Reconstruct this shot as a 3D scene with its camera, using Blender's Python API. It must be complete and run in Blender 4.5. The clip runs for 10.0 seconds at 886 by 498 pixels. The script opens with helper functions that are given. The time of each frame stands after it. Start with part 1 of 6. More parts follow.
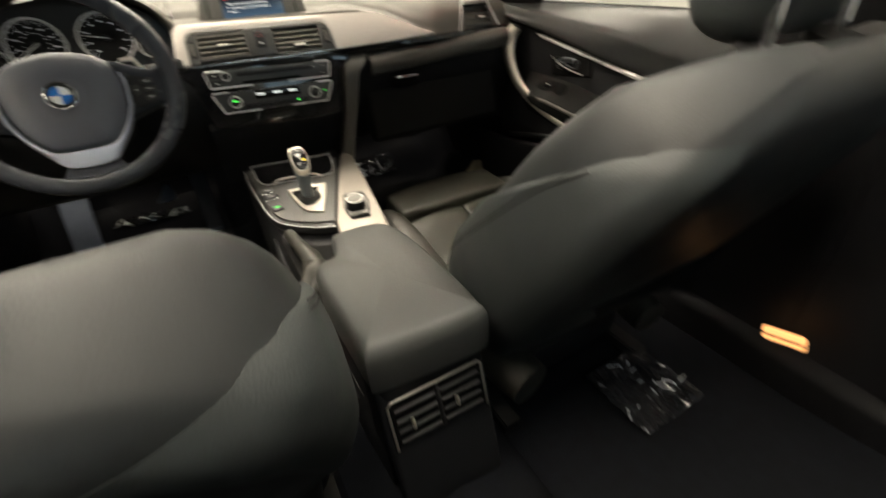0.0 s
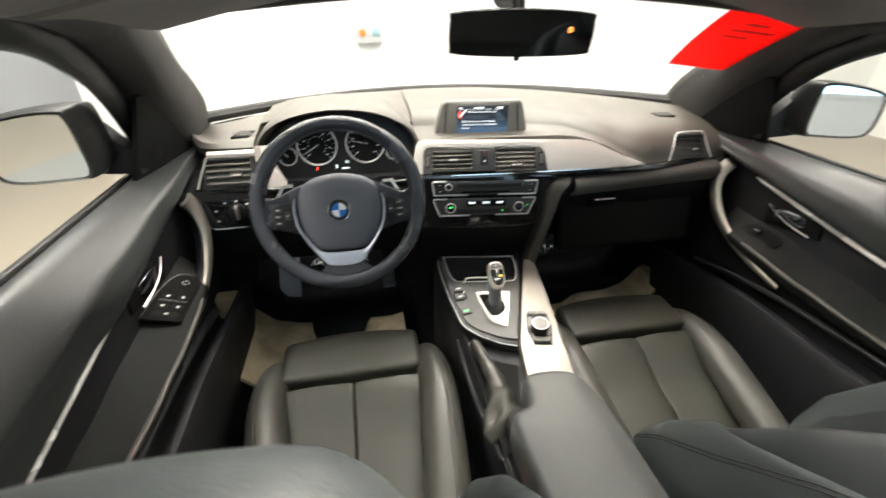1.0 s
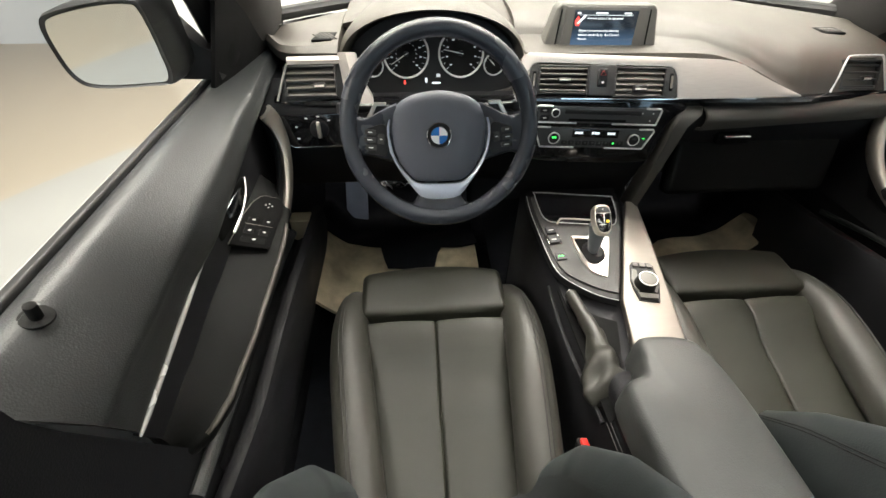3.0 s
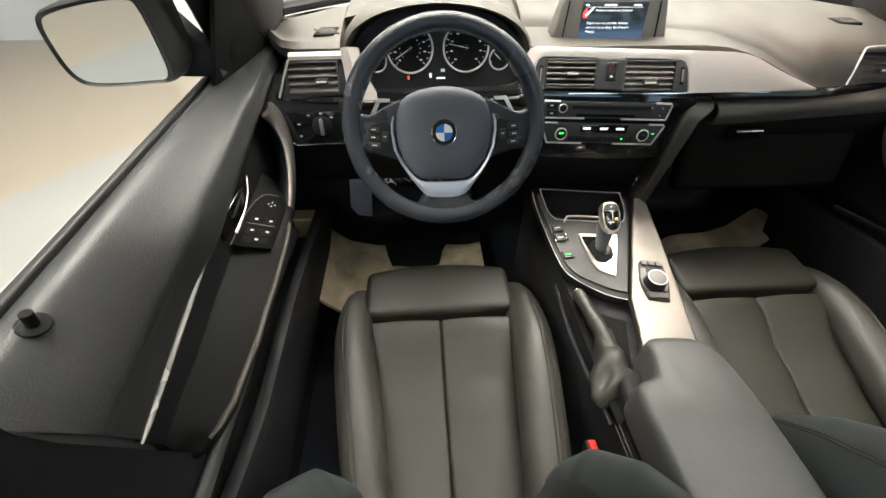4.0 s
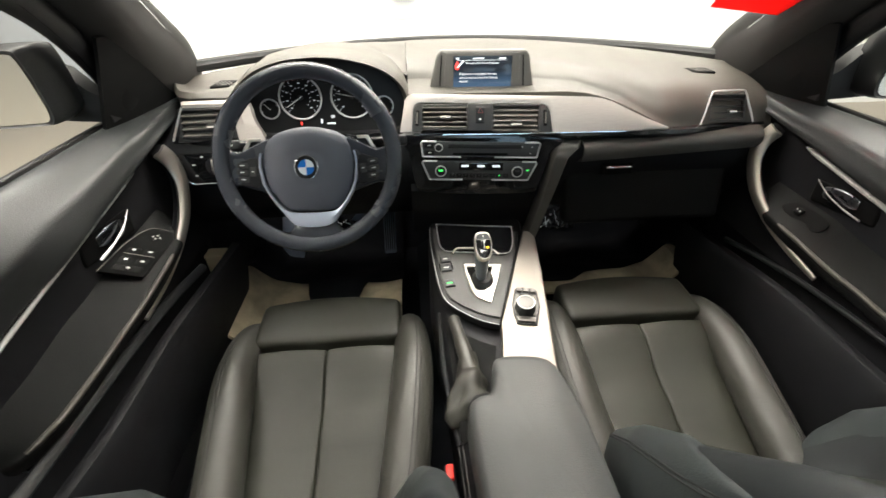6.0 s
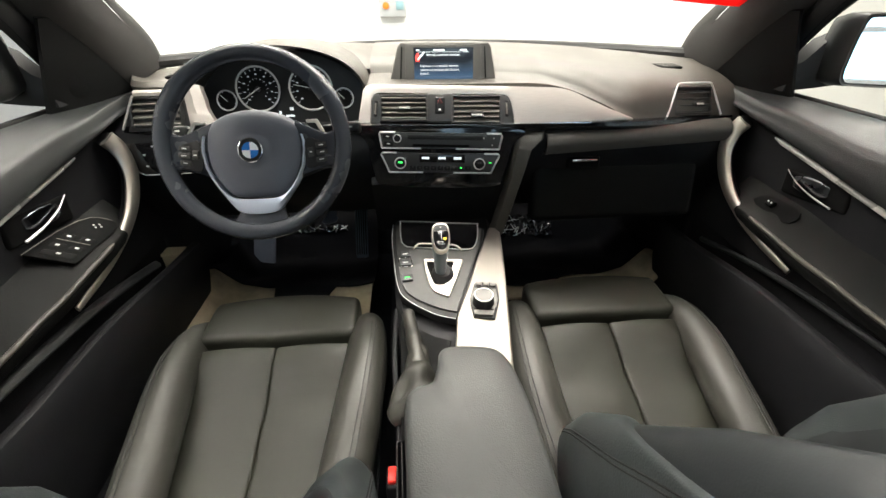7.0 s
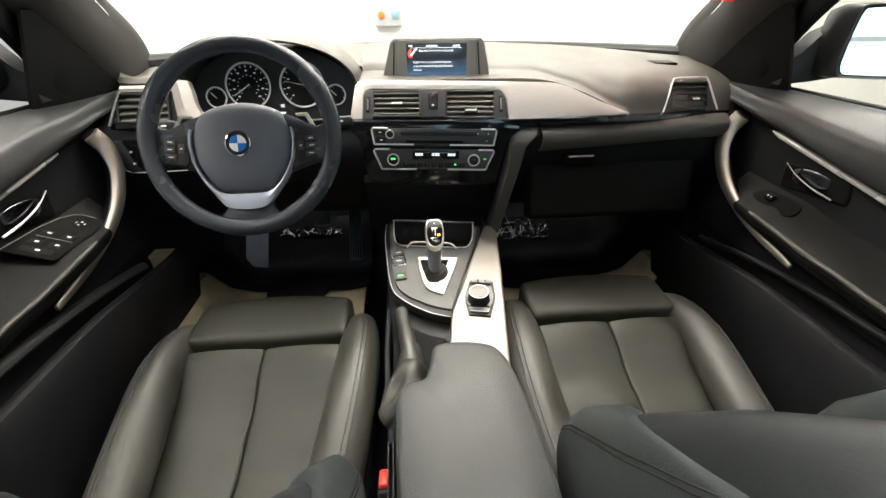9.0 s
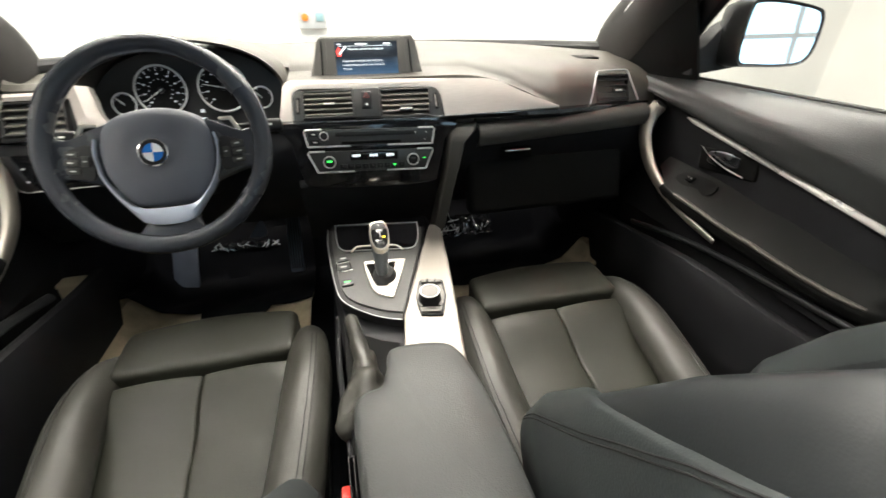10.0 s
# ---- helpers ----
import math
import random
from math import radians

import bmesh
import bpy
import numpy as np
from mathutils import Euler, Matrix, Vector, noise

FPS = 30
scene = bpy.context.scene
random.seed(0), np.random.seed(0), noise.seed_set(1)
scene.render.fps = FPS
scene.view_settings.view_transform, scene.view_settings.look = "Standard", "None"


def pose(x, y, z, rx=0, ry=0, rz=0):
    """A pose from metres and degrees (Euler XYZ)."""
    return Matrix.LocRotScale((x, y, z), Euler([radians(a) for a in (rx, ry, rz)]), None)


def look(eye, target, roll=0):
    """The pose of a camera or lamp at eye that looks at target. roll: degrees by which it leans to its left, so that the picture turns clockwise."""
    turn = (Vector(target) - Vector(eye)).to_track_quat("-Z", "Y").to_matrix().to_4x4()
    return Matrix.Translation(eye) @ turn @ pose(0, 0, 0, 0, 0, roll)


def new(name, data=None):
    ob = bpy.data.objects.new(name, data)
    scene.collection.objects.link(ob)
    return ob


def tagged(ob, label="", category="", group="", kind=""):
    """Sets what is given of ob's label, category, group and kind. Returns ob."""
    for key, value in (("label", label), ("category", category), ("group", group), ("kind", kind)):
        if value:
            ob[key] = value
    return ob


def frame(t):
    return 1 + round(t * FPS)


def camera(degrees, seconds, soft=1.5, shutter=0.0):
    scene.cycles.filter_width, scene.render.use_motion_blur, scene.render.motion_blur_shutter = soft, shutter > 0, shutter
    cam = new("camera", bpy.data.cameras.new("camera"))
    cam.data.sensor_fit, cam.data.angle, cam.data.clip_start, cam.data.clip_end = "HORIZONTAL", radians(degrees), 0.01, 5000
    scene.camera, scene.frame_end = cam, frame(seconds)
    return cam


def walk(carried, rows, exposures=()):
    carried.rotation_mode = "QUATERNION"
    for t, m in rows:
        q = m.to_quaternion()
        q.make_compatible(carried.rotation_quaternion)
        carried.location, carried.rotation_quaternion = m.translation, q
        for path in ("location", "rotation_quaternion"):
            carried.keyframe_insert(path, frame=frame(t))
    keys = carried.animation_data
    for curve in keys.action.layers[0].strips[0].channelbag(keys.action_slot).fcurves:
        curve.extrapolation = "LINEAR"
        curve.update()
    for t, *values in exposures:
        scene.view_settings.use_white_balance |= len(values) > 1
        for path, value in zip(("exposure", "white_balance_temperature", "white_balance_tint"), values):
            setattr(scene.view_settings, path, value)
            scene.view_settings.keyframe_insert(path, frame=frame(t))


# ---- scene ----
cam = camera(93.2, 10.0, shutter=0.4)
PATH = [
    (0, (-0.166, -0.366, 1.065), (0.609, 1.096, -0.058), -3.5),
    (0.2, (-0.140, -0.334, 1.097), (0.446, 1.262, 0.041), -2.7),
    (0.5, (-0.201, -0.285, 1.232), (0.295, 1.365, 0.215), -0.8),
    (0.7, (-0.240, -0.278, 1.247), (0.216, 1.424, 0.301), -0.3),
    (1, (-0.312, -0.224, 1.296), (0.022, 1.462, 0.273), 0.4),
    (1.5, (-0.394, -0.183, 1.296), (-0.187, 1.448, 0.157), 1.2),
    (2, (-0.415, -0.156, 1.284), (-0.257, 1.417, 0.059), 0.9),
    (2.5, (-0.422, -0.125, 1.273), (-0.283, 1.394, -0.021), 1.0),
    (4, (-0.425, -0.085, 1.267), (-0.315, 1.383, -0.087), 0.3),
    (4.5, (-0.425, -0.085, 1.265), (-0.323, 1.387, -0.084), -0.2),
    (5, (-0.423, -0.086, 1.265), (-0.321, 1.403, -0.067), -0.1),
    (5.5, (-0.347, -0.113, 1.276), (-0.238, 1.432, 0.012), -0.2),
    (6, (-0.165, -0.174, 1.253), (-0.039, 1.454, 0.099), -0.4),
    (7.5, (-0.062, -0.189, 1.138), (0.063, 1.517, 0.102), -0.2),
    (8, (-0.056, -0.187, 1.13), (0.058, 1.532, 0.113), -0.4),
    (8.5, (-0.057, -0.185, 1.132), (0.055, 1.536, 0.118), -0.5),
    (9, (-0.061, -0.185, 1.129), (0.081, 1.536, 0.122), -0.5),
    (9.5, (-0.061, -0.186, 1.128), (0.133, 1.534, 0.127), -0.5),
    (10, (-0.064, -0.174, 1.116), (0.339, 1.511, 0.117), -0.7),
]
walk(cam, [(t, look(eye, target, roll)) for t, eye, target, roll in PATH], exposures=((0, 0.02, 7400, 10), (0.6, 0.36, 6800, 10), (1.2, 0.52, 6500, 10), (4.5, 0.40, 6500, 10), (7.5, 0.45, 6500, 10), (9.0, 0.46, 6500, 10), (10, 0.50, 6500, 10)))

# ---- light: white photo booth with ceiling panels ----
world = bpy.data.worlds.new("world")
scene.world = world
world.use_nodes = True
world.node_tree.nodes["Background"].inputs[0].default_value = (0.9, 0.95, 1.0, 1)
world.node_tree.nodes["Background"].inputs[1].default_value = 0.3


def area(name, loc, target, sx, sy, power, colour):
    data = bpy.data.lights.new(name, "AREA")
    data.shape, data.size, data.size_y, data.energy, data.color = "RECTANGLE", sx, sy, power, colour
    ob = new(name, data)
    ob.matrix_world = look(loc, target)
    return ob


area("ceiling_lamp_front", (0.0, 2.35, 3.6), (0, 1.9, 0), 4.5, 1.4, 265, (1.0, 0.94, 0.84))
area("ceiling_lamp_middle", (0.65, -0.1, 3.6), (0.35, -0.1, 0), 2.2, 2.0, 72, (1.0, 0.97, 0.90))
area("ceiling_lamp_left", (-1.85, -0.2, 3.6), (-1.55, -0.1, 0), 1.5, 4.5, 245, (1.0, 0.94, 0.84))
area("ceiling_lamp_right", (2.4, -0.4, 3.6), (2.1, -0.3, 0), 1.4, 4.5, 66, (1.0, 0.94, 0.84))
area("ceiling_lamp_back", (0.0, -4.6, 3.6), (0, -3.2, 0), 5.0, 1.6, 55, (0.60, 0.84, 1.0))


# ---- materials ----
def mat(name, colour, rough=0.5, metal=0.0, grain=0.0, grain_size=400.0, wear=0.12, wear_size=9.0, coat=0.0, spec=0.5, emit=None, power=0.0, stretch=None):
    m = bpy.data.materials.new(name)
    m.use_nodes = True
    nt = m.node_tree
    b = nt.nodes["Principled BSDF"]
    b.inputs["Base Color"].default_value = (*colour, 1)
    b.inputs["Roughness"].default_value = rough
    b.inputs["Metallic"].default_value = metal
    b.inputs["Coat Weight"].default_value = coat
    b.inputs["Specular IOR Level"].default_value = spec
    if emit:
        b.inputs["Emission Color"].default_value = (*emit, 1)
        b.inputs["Emission Strength"].default_value = power
    co = nt.nodes.new("ShaderNodeTexCoord")
    src = co.outputs["Object"]
    if stretch:
        mp = nt.nodes.new("ShaderNodeMapping")
        mp.inputs["Scale"].default_value = stretch
        nt.links.new(src, mp.inputs["Vector"])
        src = mp.outputs["Vector"]
    if wear:
        n = nt.nodes.new("ShaderNodeTexNoise")
        n.inputs["Scale"].default_value, n.inputs["Detail"].default_value = wear_size, 6
        nt.links.new(src, n.inputs["Vector"])
        r = nt.nodes.new("ShaderNodeMapRange")
        r.inputs[1].default_value, r.inputs[2].default_value = 0.3, 0.7
        r.inputs[3].default_value, r.inputs[4].default_value = 1 - wear, 1 + wear
        nt.links.new(n.outputs["Fac"], r.inputs[0])
        mx = nt.nodes.new("ShaderNodeMix")
        mx.data_type, mx.blend_type = "RGBA", "MULTIPLY"
        mx.inputs[0].default_value = 1
        mx.inputs[6].default_value = (*colour, 1)
        nt.links.new(r.outputs[0], mx.inputs[7])
        nt.links.new(mx.outputs[2], b.inputs["Base Color"])
        r2 = nt.nodes.new("ShaderNodeMapRange")
        r2.inputs[1].default_value, r2.inputs[2].default_value = 0.3, 0.7
        r2.inputs[3].default_value, r2.inputs[4].default_value = max(0.02, rough - wear * 0.6), min(1, rough + wear * 0.6)
        nt.links.new(n.outputs["Fac"], r2.inputs[0])
        nt.links.new(r2.outputs[0], b.inputs["Roughness"])
    if grain:
        v = nt.nodes.new("ShaderNodeTexVoronoi" if not stretch else "ShaderNodeTexNoise")
        v.inputs["Scale"].default_value = grain_size
        nt.links.new(src, v.inputs["Vector"])
        bp = nt.nodes.new("ShaderNodeBump")
        bp.inputs["Strength"].default_value, bp.inputs["Distance"].default_value = grain, 0.0006
        nt.links.new(v.outputs[0], bp.inputs["Height"])
        nt.links.new(bp.outputs["Normal"], b.inputs["Normal"])
    return m


LEATHER = mat("black_leather", (0.0265, 0.0258, 0.0218), 0.46, spec=0.45, grain=0.3, grain_size=420, wear=0.16, wear_size=6)
LEATHER_PANEL = mat("fine_grain_leather", (0.0165, 0.0168, 0.0122), 0.47, spec=0.40, grain=0.3, grain_size=520, wear=0.14, wear_size=7)
SEAT_BACK = mat("seat_back_leather", (0.028, 0.0330, 0.0340), 0.5, grain=0.3, grain_size=450, wear=0.12)
BACK_PANEL = mat("seat_back_panel", (0.016, 0.0182, 0.0195), 0.5, grain=0.12, grain_size=500, wear=0.14)
ARMREST = mat("armrest_leather", (0.052, 0.054, 0.053), 0.48, grain=0.35, grain_size=450, wear=0.10)
THREAD = mat("grey_thread", (0.012, 0.012, 0.012), 0.8)
DASH = mat("dash_foam", (0.047, 0.0425, 0.0355), 0.52, grain=0.45, grain_size=520, wear=0.10, wear_size=5)
LOWER = mat("lower_plastic", (0.0095, 0.0095, 0.0110), 0.6, spec=0.22, grain=0.4, grain_size=480)
SOFT = mat("door_soft_vinyl", (0.024, 0.0255, 0.026), 0.40, grain=0.4, grain_size=480)
ALU = mat("brushed_aluminium", (0.245, 0.226, 0.204), 0.50, 1.0, grain=0.25, grain_size=90, wear=0.05, stretch=(2, 60, 60))
TRIM = mat("satin_brushed_trim", (0.50, 0.460, 0.425), 0.46, 0.55, grain=0.25, grain_size=90, wear=0.05, stretch=(2, 60, 60))
SATIN = mat("satin_silver", (0.76, 0.71, 0.64), 0.40, 1.0, wear=0.06)
SILVER = mat("cool_silver", (0.64, 0.70, 0.84), 0.32, 0.55, wear=0.05)
CHROME = mat("chrome", (0.85, 0.85, 0.86), 0.12, 1.0, wear=0.05)
PIANO = mat("piano_black", (0.008, 0.008, 0.009), 0.10, coat=0.6, wear=0.03)
BLACK = mat("matt_black_plastic", (0.009, 0.009, 0.010), 0.5, grain=0.2, spec=0.35)
DARK_GAP = mat("black_recess", (0.004, 0.004, 0.004), 0.8, spec=0.1)
SAIL = mat("dull_black_plastic", (0.005, 0.005, 0.005), 0.75, spec=0.15, grain=0.2)
RUBBER = mat("black_rubber", (0.012, 0.012, 0.012), 0.6)
STRIP_METAL = mat("polished_trim", (0.66, 0.65, 0.63), 0.28, 0.5, wear=0.05)
HUB_SKIN = mat("airbag_vinyl", (0.098, 0.105, 0.128), 0.40, grain=0.3, grain_size=600, wear=0.10)
ARM_PAD = mat("door_armrest_leather", (0.0070, 0.0072, 0.0070), 0.55, spec=0.10, grain=0.35, grain_size=480)
CARPET = mat("black_carpet", (0.010, 0.011, 0.014), 0.95, grain=1.0, grain_size=700, wear=0.3, wear_size=40, spec=0.1)
WHEEL_LEATHER = mat("wheel_leather", (0.036, 0.040, 0.050), 0.26, grain=0.35, grain_size=500, wear=0.06)
HEADLINER = mat("headliner_cloth", (0.14, 0.13, 0.122), 0.9, grain=0.4, grain_size=900)
PILLAR = mat("pillar_trim", (0.022, 0.0205, 0.0195), 0.7, grain=0.4, grain_size=700)
WHITE_PAINT = mat("white_car_paint", (0.78, 0.78, 0.78), 0.25, coat=0.8, wear=0.03)
WALL = mat("white_wall_paint", (0.84, 0.84, 0.83), 0.7, wear=0.03, wear_size=2)
PALE_WALL = mat("pale_wall_paint", (0.80, 0.79, 0.76), 0.7, wear=0.04, wear_size=2)
BEZEL = mat("display_grey", (0.060, 0.058, 0.052), 0.5, grain=0.25, grain_size=600)
GREY_WALL = mat("grey_wall_paint", (0.47, 0.49, 0.515), 0.7, wear=0.04, wear_size=2)
DASH_LOW = mat("dark_dash_foam", (0.048, 0.045, 0.040), 0.5, grain=0.45, grain_size=520, wear=0.10, wear_size=5)
SLAT = mat("vent_slat_grey", (0.150, 0.140, 0.122), 0.5)
VENT = mat("vent_plastic", (0.030, 0.029, 0.028), 0.45)
RING = mat("dull_silver_ring", (0.62, 0.62, 0.62), 0.5, 0.6, wear=0.03)
FLOOR = mat("beige_epoxy_floor", (0.265, 0.232, 0.185), 0.32, wear=0.05, wear_size=0.5)
TURN = mat("turntable_grey_floor", (0.25, 0.25, 0.24), 0.4, wear=0.07, wear_size=2)
RED = mat("red_plastic", (0.75, 0.03, 0.02), 0.4)
DARK_CHROME = mat("dark_chrome", (0.30, 0.32, 0.35), 0.25, 1.0)
MIRROR = mat("mirror_glass", (0.9, 0.92, 0.93), 0.02, 1.0, wear=0)


def glass(name, tint=(1, 1, 1)):
    m = bpy.data.materials.new(name)
    m.use_nodes = True
    b = m.node_tree.nodes["Principled BSDF"]
    b.inputs["Base Color"].default_value = (*tint, 1)
    b.inputs["Roughness"].default_value = 0.0
    b.inputs["Transmission Weight"].default_value = 1.0
    b.inputs["IOR"].default_value = 1.05
    return m


GLASS = glass("car_glass", (0.97, 0.99, 0.98))


# ---- building helpers ----
BASES = {}


def V(*a):
    return Vector(a)


def thing(name, base, label="", category="", group="", kind=""):
    ob = new(name)
    ob.empty_display_size = 0.02
    ob.location = base
    BASES[ob.name] = Vector(base)
    return tagged(ob, label, category, group, kind)


def finish(bm, name, material, angle=38):
    bmesh.ops.recalc_face_normals(bm, faces=bm.faces)
    me = bpy.data.meshes.new(name)
    bm.to_mesh(me)
    bm.free()
    me.materials.append(material)
    me.polygons.foreach_set("use_smooth", [True] * len(me.polygons))
    me.set_sharp_from_angle(angle=radians(angle))
    return me


def part(name, bm, material, parent, label="", angle=38):
    me = bm if isinstance(bm, bpy.types.Mesh) else finish(bm, name, material, angle)
    ob = new(name, me)
    ob.parent = parent
    if parent.name in BASES:
        ob.matrix_parent_inverse = Matrix.Translation(-BASES[parent.name])
    if label:
        ob["label"] = label
    return ob


def alone(name, bm, material, label, category, group="", kind="", angle=38):
    ob = new(name, finish(bm, name, material, angle))
    return tagged(ob, label, category, group, kind)


def cr(pts, n=8, closed=False):
    """A smooth curve through points."""
    p = [Vector(q) for q in pts]
    out, m = [], len(p)
    for i in range(m if closed else m - 1):
        a, b, c, d = ((p[(i - 1) % m], p[i], p[(i + 1) % m], p[(i + 2) % m]) if closed else (p[max(i - 1, 0)], p[i], p[i + 1], p[min(i + 2, m - 1)]))
        for k in range(n):
            t = k / n
            out.append(0.5 * (2 * b + (c - a) * t + (2 * a - 5 * b + 4 * c - d) * t * t + (3 * b - a - 3 * c + d) * t ** 3))
    if not closed:
        out.append(p[-1])
    return out


def add_loft(bm, rings, closed=True, cap=True, loop=False):
    vs = [[bm.verts.new(q) for q in r] for r in rings]
    n = len(vs[0])
    for i in range(len(vs) if loop else len(vs) - 1):
        a, b = vs[i], vs[(i + 1) % len(vs)]
        for j in range(n if closed else n - 1):
            k = (j + 1) % n
            bm.faces.new((a[j], a[k], b[k], b[j]))
    if cap and closed and not loop:
        bm.faces.new(vs[0][::-1])
        bm.faces.new(vs[-1])
    return bm


def loft(rings, closed=True, cap=True, loop=False):
    return add_loft(bmesh.new(), rings, closed, cap, loop)


def slab(rings, thick, direction=None):
    """A sheet through open rows of points, given thickness."""
    bm = loft(rings, closed=False)
    bmesh.ops.recalc_face_normals(bm, faces=bm.faces)
    bmesh.ops.solidify(bm, geom=bm.faces[:], thickness=thick)
    return bm


def tube(pts, r, n=10, closed=False, flat=1.0, bm=None, up=None):
    """A rod along points; r a number or one for each point; flat: thickness against width."""
    p = [Vector(q) for q in pts]
    m = len(p)
    rs = r if isinstance(r, (list, tuple)) else [r] * m
    rings, nrm = [], None
    for i in range(m):
        d = (p[(i + 1) % m] - p[i - 1]) if closed else (p[min(i + 1, m - 1)] - p[max(i - 1, 0)])
        d.normalize()
        if up is not None:
            nrm = (Vector(up) - d * d.dot(Vector(up))).normalized()
        elif nrm is None:
            nrm = d.orthogonal().normalized()
        else:
            nrm = (nrm - d * d.dot(nrm)).normalized()
        side = d.cross(nrm)
        rings.append([p[i] + rs[i] * (math.cos(a) * side + flat * math.sin(a) * nrm) for a in (2 * math.pi * k / n for k in range(n))])
    return add_loft(bm or bmesh.new(), rings, True, not closed, closed)


def rounded(sx, sy, sz, r, n=(6, 6, 3), seg=3, warp=None, m=None, bm=None):
    """A box with rounded edges, centred, whose points may be bent by warp and then moved by m."""
    def ticks(h, k):
        rr = min(r, h * 0.999)
        return [-h + rr * i / seg for i in range(seg)] + [-(h - rr) + 2 * (h - rr) * i / k for i in range(k + 1)] + [h - rr + rr * (i + 1) / seg for i in range(seg)]
    own = bmesh.new()
    hs = (sx / 2, sy / 2, sz / 2)
    tk = [ticks(h, k) for h, k in zip(hs, n)]
    for ax in range(3):
        u, v = (ax + 1) % 3, (ax + 2) % 3
        for s in (-1, 1):
            grid = []
            for a in tk[u]:
                row = []
                for b in tk[v]:
                    p = [0, 0, 0]
                    p[ax], p[u], p[v] = s * hs[ax], a, b
                    q = [max(-(h - min(r, h * 0.999)), min(h - min(r, h * 0.999), c)) for c, h in zip(p, hs)]
                    d = Vector(p) - Vector(q)
                    row.append(own.verts.new(Vector(q) + d.normalized() * min(r, *[h * 0.999 for h in hs])))
                grid.append(row)
            for i in range(len(grid) - 1):
                for j in range(len(grid[0]) - 1):
                    own.faces.new((grid[i][j], grid[i + 1][j], grid[i + 1][j + 1], grid[i][j + 1]))
    bmesh.ops.remove_doubles(own, verts=own.verts, dist=1e-6)
    for v in own.verts:
        if warp:
            v.co = Vector(warp(*v.co))
        if m:
            v.co = m @ v.co
    if bm is None:
        return own
    me = bpy.data.meshes.new("tmp")
    own.to_mesh(me)
    own.free()
    bm.from_mesh(me)
    bpy.data.meshes.remove(me)
    return bm


def prism(poly, depth, m=None, bevel=0.0, seg=2):
    """An outline in x, y, drawn out along z by depth, edges bevelled."""
    bm = bmesh.new()
    f = bm.faces.new([bm.verts.new((x, y, 0)) for x, y in poly])
    ext = bmesh.ops.extrude_face_region(bm, geom=[f])
    bmesh.ops.translate(bm, verts=[g for g in ext["geom"] if isinstance(g, bmesh.types.BMVert)], vec=(0, 0, depth))
    bmesh.ops.recalc_face_normals(bm, faces=bm.faces)
    if bevel:
        bmesh.ops.bevel(bm, geom=bm.edges[:], offset=bevel, segments=seg, profile=0.6, affect="EDGES", clamp_overlap=True)
    if m:
        bm.transform(m)
    return bm


def rrect(w, h, r, n=4):
    """A rounded rectangle outline."""
    out = []
    for cx, cy, a0 in ((w / 2 - r, h / 2 - r, 0), (-w / 2 + r, h / 2 - r, 90), (-w / 2 + r, -h / 2 + r, 180), (w / 2 - r, -h / 2 + r, 270)):
        for k in range(n + 1):
            a = radians(a0 + 90 * k / n)
            out.append((cx + r * math.cos(a), cy + r * math.sin(a)))
    return out


def disc(r, depth, m, n=32, bevel=0.0):
    return prism([(r * math.cos(2 * math.pi * k / n), r * math.sin(2 * math.pi * k / n)) for k in range(n)], depth, m, bevel)


def ring(r, t, m, n=40, flat=1.0):
    bm = tube([(r * math.cos(2 * math.pi * k / n), r * math.sin(2 * math.pi * k / n), 0) for k in range(n)], t, 8, True, flat)
    bm.transform(m)
    return bm


def facing(origin, normal, up=(0, 0, 1)):
    """A pose whose z is normal and whose y is near up."""
    z = Vector(normal).normalized()
    x = Vector(up).cross(z).normalized()
    y = z.cross(x)
    return Matrix.Translation(origin) @ Matrix((x, y, z)).transposed().to_4x4()


def lerp(table, x):
    for (a, p), (b, q) in zip(table, table[1:]):
        if x <= b:
            t = max(0, (x - a) / (b - a))
            t = t * t * (3 - 2 * t)
            return p + (q - p) * t
    return table[-1][1]


# ---- the booth round the car ----
def box(x0, y0, z0, x1, y1, z1, bev=0.0):
    bm = bmesh.new()
    bmesh.ops.create_cube(bm, size=1, matrix=Matrix.LocRotScale(((x0 + x1) / 2, (y0 + y1) / 2, (z0 + z1) / 2), None, (x1 - x0, y1 - y0, z1 - z0)))
    if bev:
        bmesh.ops.bevel(bm, geom=bm.edges[:], offset=bev, segments=2, affect="EDGES", clamp_overlap=True)
    return bm


alone("floor", box(-6.2, -8.2, -0.1, 6.0, 4.75, -0.006), FLOOR, "glossy beige epoxy floor of a photo booth", "floor", kind="structure")
alone("ground", disc(2.88, 0.012, pose(0, 0.4, -0.006), 96), TURN, "light grey round turntable set flush in the floor", "turntable", kind="structure")
alone("wall_front", box(-2.5, 3.8, -0.006, 3.4, 4.75, 3.7), WALL, "plain bright white booth wall", "wall", kind="structure")
alone("wall_front_left", box(-6.2, 4.55, -0.006, -2.5, 4.75, 3.7), GREY_WALL, "pale blue-grey painted booth wall", "wall", kind="structure")
alone("wall_front_right", box(3.4, 3.805, -0.006, 5.6, 4.75, 3.7), PALE_WALL, "pale grey painted booth wall", "wall", kind="structure")
alone("wall_back", box(-6.2, -8.2, -0.006, 6.0, -8.0, 3.7), WALL, "plain white booth wall", "wall", kind="structure")
day = mat("daylit_pane", (0.5, 0.6, 0.7), 0.3, wear=0, emit=(0.48, 0.76, 1.0), power=1.8)
win = thing("window_1", (2.0, -7.99, 0.9), "wide bluish daylit window with white bars in the back wall", "window", kind="structure")
